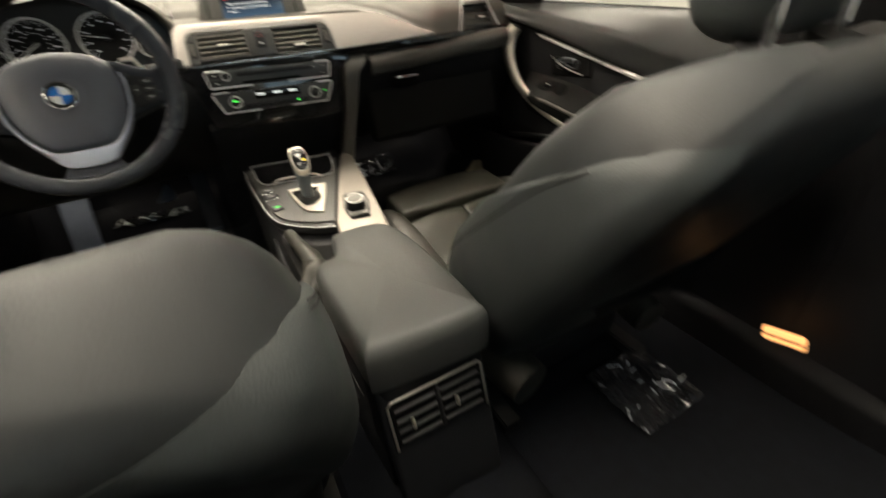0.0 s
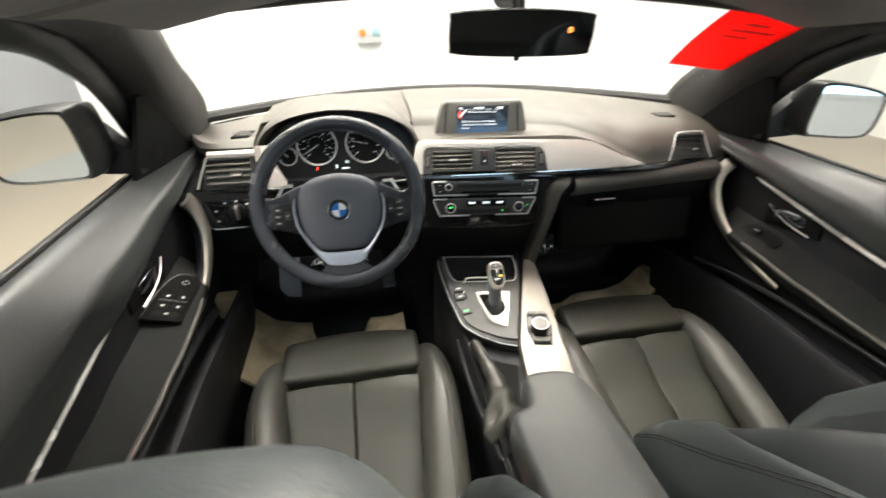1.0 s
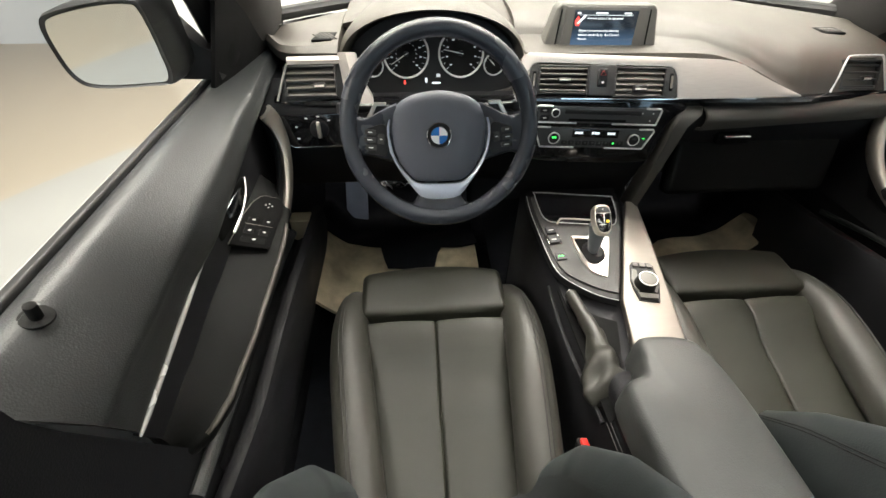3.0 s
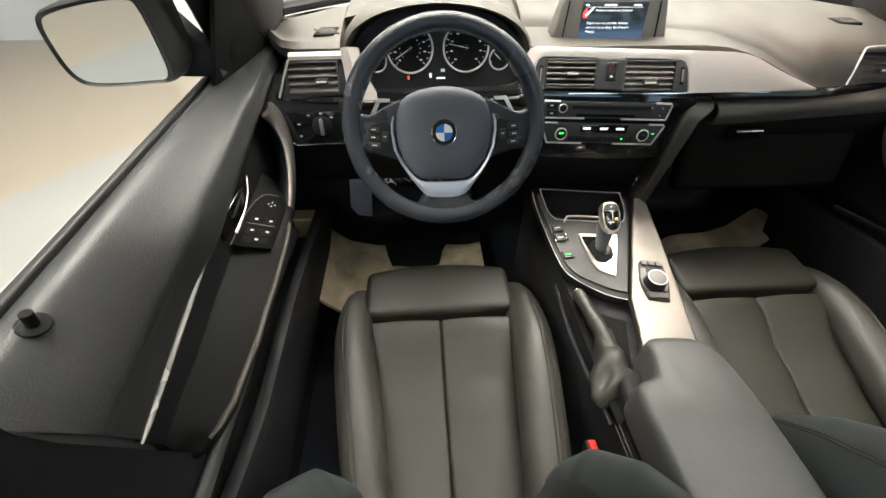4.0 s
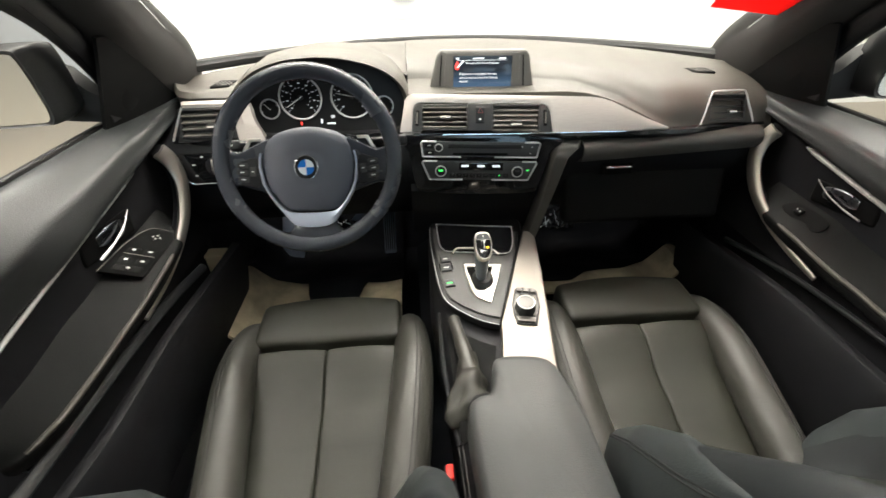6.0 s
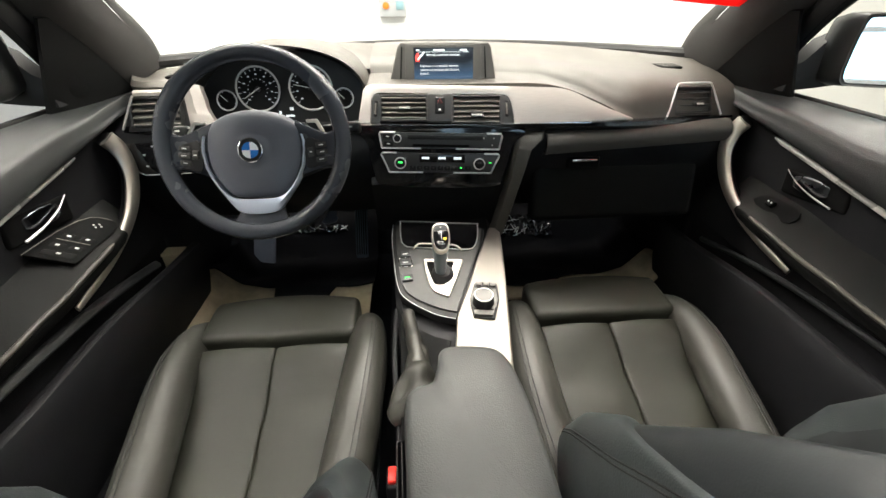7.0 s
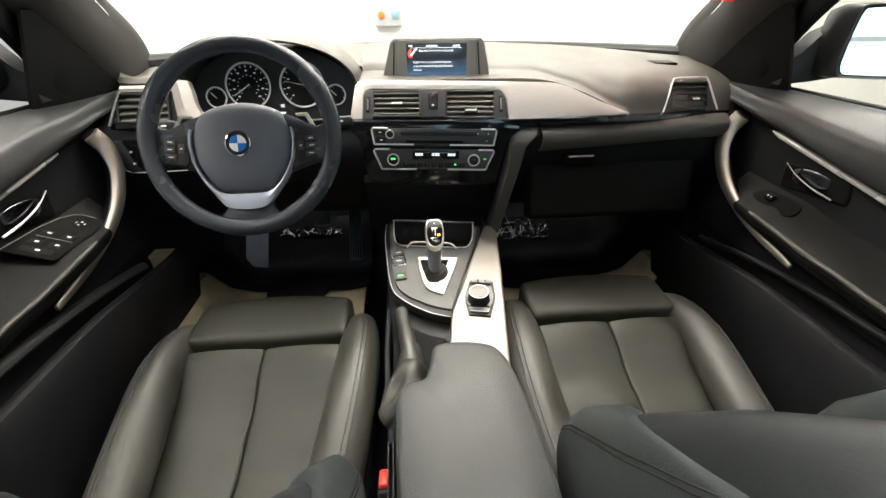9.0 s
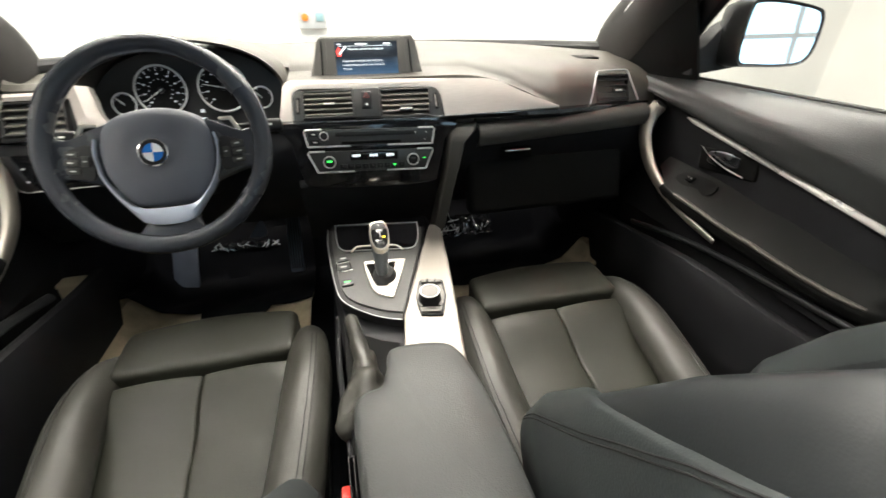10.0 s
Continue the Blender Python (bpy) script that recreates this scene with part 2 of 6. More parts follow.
for i in range(6):
    for j in range(3):
        part("pane", box(-0.96 + 1.0 * i, -8.0, 0.92 + 0.75 * j, -0.04 + 1.0 * i, -7.985, 1.63 + 0.75 * j), day, win)
for i in range(7):
    part("mullion", box(-1.04 + 1.0 * i, -8.0, 0.84, -0.96 + 1.0 * i, -7.96, 3.21, 0.005), WALL, win)
for j in range(4):
    part("glazing_bar", box(-1.04, -8.0, 0.84 + 0.75 * j, 5.04, -7.97, 0.92 + 0.75 * j, 0.005), WALL, win)
alone("wall_left", box(-6.2, -8.0, -0.006, -6.0, 4.55, 3.7), GREY_WALL, "pale blue-grey painted booth wall", "wall", kind="structure")
alone("wall_right", box(5.4, -8.0, -0.006, 5.6, 3.805, 3.7), PALE_WALL, "pale warm painted booth wall", "wall", kind="structure")
alone("ceiling", box(-6.2, -8.2, 3.7, 6.0, 4.75, 3.8), WALL, "plain white booth ceiling", "ceiling", kind="structure")


# ---- car shell ----
alone("car_floor", slab([[V(x, y, lerp([(-0.9, 0.30), (-0.15, 0.24), (0.6, 0.22), (1.0, 0.23), (1.2, 0.26), (1.40, 0.50)], y) + 0.10 * max(0, 1 - (x / 0.14) ** 2)) for x in np.linspace(-0.84, 0.84, 33)] for y in np.linspace(-1.1, 1.40, 30)], 0.012), CARPET, "black carpeted car floor with a raised centre tunnel", "car floor", kind="structure")
for s in (-1, 1):
    alone("kick_panel_" + ("left" if s < 0 else "right"), rounded(0.04, 0.62, 0.70, 0.015, (1, 4, 4), 2, m=pose(s * 0.775, 1.18, 0.60)), LOWER, "black carpeted footwell side", "kick panel", kind="structure")
alone("firewall", box(-0.84, 1.41, 0.25, 0.84, 1.44, 0.93), LOWER, "black bulkhead behind the dashboard", "bulkhead", kind="structure")

# roof lining, slightly domed, with the front header
def roof(x, y):
    return V(x, y, 1.395 - 0.075 * (x / 0.6) ** 2 - lerp([(-1.2, 0.06), (-0.2, 0.0), (0.35, 0.010), (0.62, 0.035)], y))


# the sunroof opening is assumed and unseen; it lets ceiling_lamp_middle reach the seats
bm = bmesh.new()
for x0, x1, y0, y1 in ((-0.62, 0.62, 0.26, 0.62), (-0.62, 0.62, -1.2, -0.34), (-0.62, -0.36, -0.34, 0.26), (0.36, 0.62, -0.34, 0.26)):
    add_loft(bm, [[roof(x, y) for x in np.linspace(x0, x1, 13)] for y in np.linspace(y0, y1, 10)], closed=False)
bmesh.ops.remove_doubles(bm, verts=bm.verts, dist=0.001)
bmesh.ops.recalc_face_normals(bm, faces=bm.faces)
bmesh.ops.solidify(bm, geom=bm.faces[:], thickness=0.03)
alone("roof_lining", bm, HEADLINER, "light grey cloth roof lining round an assumed sunroof opening", "roof lining", kind="structure")
sg = alone("assumed_sunroof_glass", slab([[roof(x, y) + V(0, 0, 0.035) for x in np.linspace(-0.37, 0.37, 9)] for y in np.linspace(-0.35, 0.27, 9)], 0.004), GLASS, "clear glass over an assumed, unseen sunroof opening", "sunroof", kind="structure")
sg.visible_shadow = False


def wind(u, v):
    """A point of the windscreen: u across from -1 to 1, v up from 0 to 1."""
    x = u * (0.74 - 0.14 * v)
    y = 1.46 - 0.86 * v - (0.34 - 0.22 * v) * u * u
    z = 0.985 + 0.370 * v + 0.03 * math.sin(math.pi * v) - 0.03 * u * u * v
    return V(x, y, z)


ws = alone("windscreen", slab([[wind(u, v) for u in np.linspace(-1, 1, 25)] for v in np.linspace(0, 1, 13)], 0.004), GLASS, "clear curved windscreen glass", "windscreen", kind="structure")
ws.visible_shadow = False

# header trim across the top of the screen
alone("roof_header", tube(cr([(-0.66, 0.57, 1.278), (-0.55, 0.615, 1.295), (-0.30, 0.655, 1.318), (0.0, 0.670, 1.328), (0.30, 0.655, 1.318), (0.55, 0.615, 1.295), (0.66, 0.57, 1.278)], 6), 0.030, 12, flat=0.8, up=(0, 0, 1)), PILLAR, "dark grey cloth header above the windscreen", "roof header", kind="structure")

# black ceramic band and seal along the foot of the screen
alone("cowl", tube(cr([wind(u, 0.02) + V(0, -0.022, 0.013) for u in np.linspace(-1, 1, 17)], 3), 0.016, 8), RUBBER, "black rubber seal along the foot of the windscreen", "seal", kind="structure")

for s in (-1, 1):
    side = "left" if s < 0 else "right"
    # A pillar: section swept from the dash corner up to the roof
    inner = cr([(s * 0.745, 1.13, 0.97), (s * 0.712, 1.03, 1.060), (s * 0.690, 0.87, 1.165), (s * 0.655, 0.71, 1.255), (s * 0.62, 0.56, 1.320)], 8)
    outer = cr([(s * 0.805, 0.90, 0.960), (s * 0.780, 0.80, 1.075), (s * 0.748, 0.69, 1.172), (s * 0.712, 0.55, 1.238), (s * 0.665, 0.36, 1.295)], 8)
    rings = []
    for a, b in zip(inner, outer):
        out = V(s * 0.030, 0.012, 0.030)
        mid = (a + b) / 2 + V(-s * 0.022, -0.020, -0.016)
        rings.append(cr([a + out * 1.1, a, mid, b, b + out], 4, closed=True))
    alone("pillar_" + side, loft(rings), PILLAR, "dark grey cloth-covered windscreen pillar", "pillar", kind="structure")
    # roof side rail above the door
    rail = cr([(s * 0.675, 0.52, 1.285), (s * 0.650, 0.36, 1.318), (s * 0.625, 0.1, 1.328), (s * 0.60, -0.4, 1.330), (s * 0.60, -1.1, 1.27)], 8)
    alone("roof_rail_" + side, tube(rail, 0.045, 12), PILLAR, "dark grey trimmed roof side rail", "roof rail", kind="structure")
    # B pillar and rear side
    alone("pillar_rear_" + side, slab([[V(s * (0.785 - 0.185 * lerp([(0.3, 0), (0.95, 0.1), (1.34, 1)], z)), y - 0.10 * max(0, z - 0.95), z) for y in np.linspace(0.075 + 0.36 * (0.94 - min(0.94, max(z, 0.62))), -0.16, 8)] for z in np.linspace(0.24, 1.335, 24)], 0.03), LOWER, "black plastic centre pillar behind the front door", "pillar", kind="structure")
    alone("rear_side_" + side, slab([[V(s * (0.78 - 0.17 * lerp([(0.3, 0), (0.95, 0.1), (1.34, 1)], z)), y, z) for y in np.linspace(-0.16, -1.15, 8)] for z in np.linspace(0.24, 0.96, 10)], 0.02), LOWER, "black rear door lining", "rear door", kind="structure")
    alone("sill_" + side, rounded(0.10, 2.30, 0.14, 0.03, (2, 8, 2), 3, m=pose(s * 0.775, -0.05, 0.28)), LOWER, "black plastic door sill trim", "sill", kind="structure")
bench = thing("rear_bench", (0, -0.98, 0.24), "black leather rear bench seat", "bench seat")
part("cushion", rounded(1.30, 0.42, 0.34, 0.06, (8, 5, 4), 4, m=pose(0, -0.98, 0.38)), LEATHER, bench)
part("backrest", rounded(1.30, 0.14, 0.62, 0.05, (8, 3, 6), 4, m=pose(0, -1.20, 0.80, 18)), LEATHER, bench)



# ---- dashboard ----
dash = thing("dashboard", (0, 1.0, 0.25), "dark grey soft-grained dashboard with brushed metal trim", "dashboard")


def lin(table, x):
    return float(np.interp(x, [a for a, _ in table], [v for _, v in table]))


def edge_z(x):
    return lin([(-0.78, 0.985), (-0.17, 0.980), (0.21, 0.980), (0.26, 0.977), (0.31, 0.966), (0.36, 0.948), (0.41, 0.926), (0.445, 0.907), (0.465, 0.899), (0.60, 0.897), (0.80, 0.895)], x)


def pad_row(x):
    """The pad's section: far edge, crown, crease and rear edge."""
    far = 1.455 - 0.42 * (x / 0.765) ** 2
    top = 1.030 - 0.045 * (abs(x) / 0.765) ** 3
    low = [(0.005, -0.02), (0.10, -0.05)]
    if -0.572 < x < -0.166:
        ye, ze = 0.985, 1.020
        f = lin([(-0.6, 0.0), (-0.27, 0.0), (-0.17, 1.0)], x)
        g = lin([(-0.572, 0.0), (-0.49, 1.0)], x)
        prof = [(far, 0.990), (far - 0.03, 1.008)] + [(y, a + (c - a) * f) for y, a, c in ((1.25, top + 0.004 * g, 1.028), (1.15, top + 0.016 * g, 1.022), (1.07, top + 0.018 * g, 1.014), (1.02, top + (1.030 - top) * g, 1.004), (ye, top - 0.003 + (ze + 0.003 - top) * g, 0.994))]
    else:
        ze = edge_z(x)
        ye = lin([(-0.78, 0.980), (-0.742, 0.950), (-0.70, 0.868), (-0.67, 0.850), (-0.166, 0.850), (0.22, 0.838), (0.30, 0.828), (0.38, 0.806), (0.455, 0.780), (0.80, 0.800)], x)
        if x > -0.166:
            yc = lin([(-0.2, 0.970), (0.10, 0.962), (0.16, 0.930), (0.25, 0.882), (0.35, 0.835), (0.44, 0.790), (0.47, 0.778), (0.80, 0.79)], x)
            zc = max(ze, lin([(-0.2, 0.978), (0.14, 0.982), (0.25, 0.984), (0.35, 0.958), (0.44, 0.912), (0.5, 0.897), (0.8, 0.895)], x))
            rise = lin([(-0.2, 0.030), (0.2, 0.020), (0.4, 0.030), (0.5, 0.055), (0.8, 0.050)], x)
            yc = max(yc, ye + 0.001)
            mid = min(top, zc + rise)
            prof = [(far, 0.990 - 0.02 * (x / 0.765) ** 2), (far - 0.03, 1.008 - 0.01 * (x / 0.765) ** 2), ((far + yc) / 2 + 0.06, top), (yc + 0.10, min(top, mid + 0.55 * (top - mid) + 0.004)), (yc + 0.030, mid), (yc + 0.006, zc + 0.006), (ye, ze)]
        else:
            prof = [(far, 0.972), (far - 0.03, 0.990), ((far + ye) / 2 + 0.05, top), (ye + 0.13, top - 0.002), (ye + 0.065, min(top - 0.010, ze + 0.028)), (ye + 0.015, ze + 0.010), (ye, ze)]
    return [V(x, y, z) for y, z in prof], [V(x, ye + a, ze + c) for a, c in low] + [V(x, far - 0.02, 0.9)]


def pad_z(x, y):
    """The pad's height above the plan point x, y."""
    a = sorted((p.y, p.z) for p in cr(pad_row(x)[0][:6], 4))
    return lin(a, y)


bm = bmesh.new()
for x0, x1, n in ((-0.742, -0.5725, 12), (-0.5715, -0.1665, 22), (-0.1655, 0.742, 56)):
    rows = []
    for x in np.linspace(x0, x1, n):
        a, c = pad_row(x)
        rows.append(cr(a[:6], 4) + [a[6]] + c)
    add_loft(bm, rows)
part("upper_pad", bm, DASH, dash, "dark grey grained foam top")

# lower dash body
rows = []
for x in np.linspace(-0.745, 0.745, 40):
    bulge = 0.012 * math.exp(-((x - 0.45) / 0.25) ** 4)
    base = 0.85 + 0.06 * (1 if abs(x) < 0.2 else 0)
    top = [(1.2, 0.862), (0.872, 0.862), (0.845, 0.900)] if -0.57 < x < -0.17 else [(1.2, 0.93), (0.86, 0.93), (0.835, 0.905)]
    prof = top + [ (0.805, 0.893), (0.792 - bulge, 0.872), (0.786 - bulge, 0.84), (0.795, 0.79), (0.825, 0.72), (0.88, 0.645), (0.98, 0.60), (1.2, 0.58), (1.3, 0.7)]
    rows.append([V(x, y, z) for y, z in prof])
part("lower_panel", loft(rows), LOWER, dash, "black plastic lower dashboard")

# gloss black strip under the trim, right across
strip = [V(x, lerp([(-0.75, 0.815), (-0.6, 0.800), (-0.2, 0.795), (0.2, 0.778), (0.46, 0.768), (0.75, 0.800)], x), 0.893) for x in np.linspace(-0.715, 0.72, 40)]
part("gloss_strip", slab([[p + V(0, dy, dz) for p in strip] for dy, dz in ((0.012, 0.012), (0.0, 0.009), (-0.003, 0.0), (0.002, -0.010), (0.014, -0.014))], 0.003), PIANO, dash, "gloss black trim strip")
part("chrome_line", tube([p + V(0, -0.0035, 0.009) for p in strip[17:30]], 0.0016, 6), CHROME, dash, "thin bright metal line")

# glove box door with a shelf-like lip and bright handle
rows = []
for x in np.linspace(0.252, 0.70, 26):
    f = lerp([(0.2, 0.0), (0.26, 1.0), (0.72, 1.0)], x)
    up_ = 0.05 * (x - 0.30)
    rows.append([V(x, y, z + up_) for y, z in ((0.79, 0.880), (0.772, 0.878), (0.764 - 0.004 * f, 0.868), (0.762 - 0.006 * f, 0.852), (0.768 - 0.004 * f, 0.832), (0.785, 0.824))])
part("shelf_lip", slab(rows, 0.006), DASH_LOW, dash, "grained grey lip over the glove box")
glove = part("glovebox_door", rounded(0.44, 0.05, 0.185, 0.018, (8, 2, 5), 3, lambda x, y, z: (x, y - 0.016 * math.cos(z * 9), z), pose(0.455, 0.824, 0.725, -16)), SAIL, dash, "black plastic glove box lid")
# near-black block paints the shade of the recess round the handle
part("handle_recess_shade", rounded(0.082, 0.02, 0.030, 0.006, (2, 1, 1), 2, m=pose(0.355, 0.784, 0.800, -8)), DARK_GAP, glove)
part("handle", rounded(0.064, 0.010, 0.007, 0.003, (3, 1, 1), 2, m=pose(0.350, 0.762, 0.813)), CHROME, glove, "bright metal glove box handle")

# padded knee bar slanting from the centre stack to the console
rows = []
for c, wd in ((V(0.226, 0.800, 0.880), 0.024), (V(0.214, 0.784, 0.866), 0.031), (V(0.196, 0.777, 0.842), 0.021), (V(0.187, 0.776, 0.786), 0.0175), (V(0.168, 0.774, 0.705), 0.0160), (V(0.146, 0.770, 0.622), 0.0155)):
    rows.append([c + V(a * wd, b * 0.02, 0) for a, b in ((-1, 1), (-1, -0.6), (-0.75, -1), (0.75, -1), (1, -0.6), (1, 1))])
part("console_brace", loft(rows), DASH_LOW, dash, "grey grained brace beside the centre stack")

# ---- instrument hood and cluster ----
hood = thing("instrument_cluster", (-0.37, 0.90, 0.93), "hooded instrument cluster with chrome-ringed round dials", "instrument cluster")
rows = []
for i in range(33):
    a = math.pi * (i / 32)
    cx, cz = -0.368 - 0.205 * math.cos(a), 0.938 + 0.132 * (math.sin(a) ** 0.75)
    r = []
    for dy, k in ((1.10, 0.93), (1.0, 0.99), (0.93, 1.02), (0.868, 1.015), (0.856, 0.985), (0.862, 0.955), (0.93, 0.90)):
        r.append(V(-0.368 + (cx + 0.368) * k, dy - 0.02 * math.sin(a), 0.938 + (cz - 0.938) * k))
    rows.append(r)
part("hood", slab(rows, 0.006), DASH, hood, "grained grey instrument hood")
CL = facing((-0.365, 0.892, 0.964), (0, -0.95, 0.20))
part("face", prism([(-0.178, -0.086), (0.178, -0.086)] + [(0.192 * math.cos(math.pi * k / 24), -0.02 + 0.108 * math.sin(math.pi * k / 24)) for k in range(25)], 0.004, CL @ pose(0, 0, -0.006)), BLACK, hood, "matt black dial face")
DIALS = [(-0.062, 0.004, 0.050), (0.062, 0.004, 0.050), (-0.138, -0.020, 0.0225), (0.138, -0.020, 0.0225)]


# ---- steering wheel ----
sw = thing("steering_wheel", (-0.369, 0.640, 0.905), "black leather sports steering wheel with a silver spoke trim", "steering wheel")
SWM = facing((-0.369, 0.626, 0.918), (0, -0.905, 0.426))
R_W = 0.1685
rimpts = []
for k in range(72):
    a = 2 * math.pi * k / 72
    fat = 0.0160 + 0.002 * (math.exp(-((math.degrees(a) - 30) / 16) ** 2) + math.exp(-((math.degrees(a) - 150) / 16) ** 2))
    rimpts.append((V(R_W * math.cos(a), R_W * math.sin(a), 0), fat))
bm = tube([p for p, f in rimpts], [f for p, f in rimpts], 14, True)
bm.transform(SWM)
part("rim", bm, WHEEL_LEATHER, sw, "black leather rim")

# hub, set a little behind the rim
HUB = SWM @ pose(-0.002, 0, -0.016)


def mirrored(half):
    """A closed outline from its right half, given from top to bottom."""
    return half + [(-x, y) for x, y in half[::-1] if x > 0]


# airbag cover: a broad shield with a soft dome and a shallow ring round the badge
shield = cr([(x, y, 0) for x, y in mirrored([(0, 0.067), (0.040, 0.0615), (0.068, 0.050), (0.084, 0.032), (0.0895, 0.008), (0.0900, -0.014), (0.0850, -0.044), (0.071, -0.073), (0.054, -0.093), (0.038, -0.1000), (0, -0.1015)])], 4, closed=True)
rows = []
for k, z in ((1.0, -0.035), (1.0, -0.004), (0.99, 0.003), (0.965, 0.009), (0.91, 0.014), (0.80, 0.019), (0.62, 0.0235), (0.44, 0.026), (0.40, 0.0252), (0.34, 0.0262), (0.10, 0.0275)):
    rows.append([HUB @ V(p.x * k, -0.0135 + (p.y + 0.0135) * k, z) for p in shield])
part("airbag_cover", loft(rows), HUB_SKIN, sw, "smooth black airbag cover")
# side and lower spokes
for s in (-1, 1):
    rows = []
    for x, up_, dn, z in ((0.078, 0.046, -0.066, -0.004), (0.092, 0.040, -0.061, -0.003), (0.107, 0.033, -0.056, -0.001), (0.122, 0.025, -0.051, 0.001), (0.137, 0.020, -0.047, 0.003), (0.150, 0.024, -0.050, 0.006), (0.159, 0.034, -0.060, 0.009), (0.168, 0.050, -0.074, 0.011)):
        cy, w = (up_ + dn) / 2, (up_ - dn) / 2
        rows.append([HUB @ V(s * x, cy + w * a, z + 0.012 * b) for a, b in ((1, -1), (1, 0.1), (0.93, 0.7), (0.78, 1), (-0.78, 1), (-0.93, 0.7), (-1, 0.1), (-1, -1))])
    part("spoke", loft(rows), WHEEL_LEATHER, sw, "dark grey side spoke")
# silver trim: one U-shaped band, thin up the sides and broad at the foot
outer = [(0.0925, 0.017), (0.0965, 0.004), (0.0975, -0.012), (0.0935, -0.042), (0.0835, -0.065), (0.0725, -0.084), (0.0575, -0.104), (0.0465, -0.1185), (0.0385, -0.127), (0.0270, -0.1315), (0.012, -0.1335), (0.0, -0.1338)]
inner = [(0.0905, 0.017), (0.0932, 0.004), (0.0940, -0.012), (0.0893, -0.042), (0.0788, -0.065), (0.0668, -0.083), (0.0540, -0.0965), (0.0450, -0.1015), (0.0360, -0.1035), (0.0250, -0.1042), (0.012, -0.1046), (0.0, -0.1048)]
rows = []
for (xo, yo), (xi, yi) in [(o, i) for o, i in zip(outer, inner)] + [((-o[0], o[1]), (-i[0], i[1])) for o, i in zip(outer[-2::-1], inner[-2::-1])]:
    mx, my = xi + 0.45 * (xo - xi), yi + 0.45 * (yo - yi)
    rows.append([HUB @ V(xi - math.copysign(0.001, xi), yi, -0.004), HUB @ V(xi - math.copysign(0.001, xi), yi, 0.0150), HUB @ V(mx, my, 0.0175), HUB @ V(xo, yo, 0.0130), HUB @ V(xo, yo, -0.004)])
part("spoke_trim", loft(rows), SILVER, sw, "satin silver V-shaped spoke trim")
rows = []
for y, w, z in ((-0.122, 0.040, -0.010), (-0.136, 0.043, -0.006), (-0.148, 0.050, -0.001), (-0.157, 0.064, 0.005), (-0.166, 0.084, 0.009)):
    rows.append([HUB @ V(w * a, y + 0.012 * abs(a) ** 3 * (w / 0.084), z + 0.013 * b) for a, b in ((1, -1), (1, 0.2), (0.9, 0.8), (0.7, 1), (-0.7, 1), (-0.9, 0.8), (-1, 0.2), (-1, -1))])
part("lower_spoke", loft(rows), WHEEL_LEATHER, sw, "black lower spoke")
BADGE = HUB @ pose(-0.001, -0.0135, 0.0005)
# badge: a plain roundel in quarters
badge = part("badge", disc(0.0222, 0.004, BADGE @ pose(0, 0, 0.0262), 40, 0.001), BLACK, sw, "round badge with a dark ring")
part("badge_rim", ring(0.0222, 0.0013, BADGE @ pose(0, 0, 0.030)), CHROME, badge)
BLUE = mat("badge_blue", (0.02, 0.16, 0.55), 0.25, wear=0)
WHITE = mat("badge_white", (0.8, 0.82, 0.85), 0.25, wear=0)
for q in range(4):
    poly = [(0, 0)] + [(0.0152 * math.cos(radians(90 * q + 90 * k / 8)), 0.0152 * math.sin(radians(90 * q + 90 * k / 8))) for k in range(9)]
    part("badge_quarter", prism(poly, 0.001, BADGE @ pose(0, 0, 0.0302)), WHITE if q % 2 == 0 else BLUE, badge)
# column shroud
part("column", loft([[HUB @ V(0.05 * k * math.cos(a), 0.045 * k * math.sin(a) - 0.01, z) for a in np.linspace(0, 2 * math.pi, 20, endpoint=False)] for z, k in ((-0.02, 0.9), (-0.06, 1.2), (-0.15, 1.35), (-0.24, 1.4))]), LOWER, sw, "black steering column shroud")


# ---- seats ----
BACK = 34.0
BOL = [(0.0, 0.050), (0.10, 0.096), (0.22, 0.108), (0.36, 0.096), (0.47, 0.090), (0.56, 0.072), (0.62, 0.036), (0.65, 0.005)]
HALF = [(0.0, 0.205), (0.06, 0.228), (0.12, 0.244), (0.22, 0.256), (0.34, 0.254), (0.44, 0.245), (0.51, 0.232), (0.56, 0.212), (0.595, 0.185), (0.62, 0.150), (0.638, 0.105), (0.645, 0.07)]


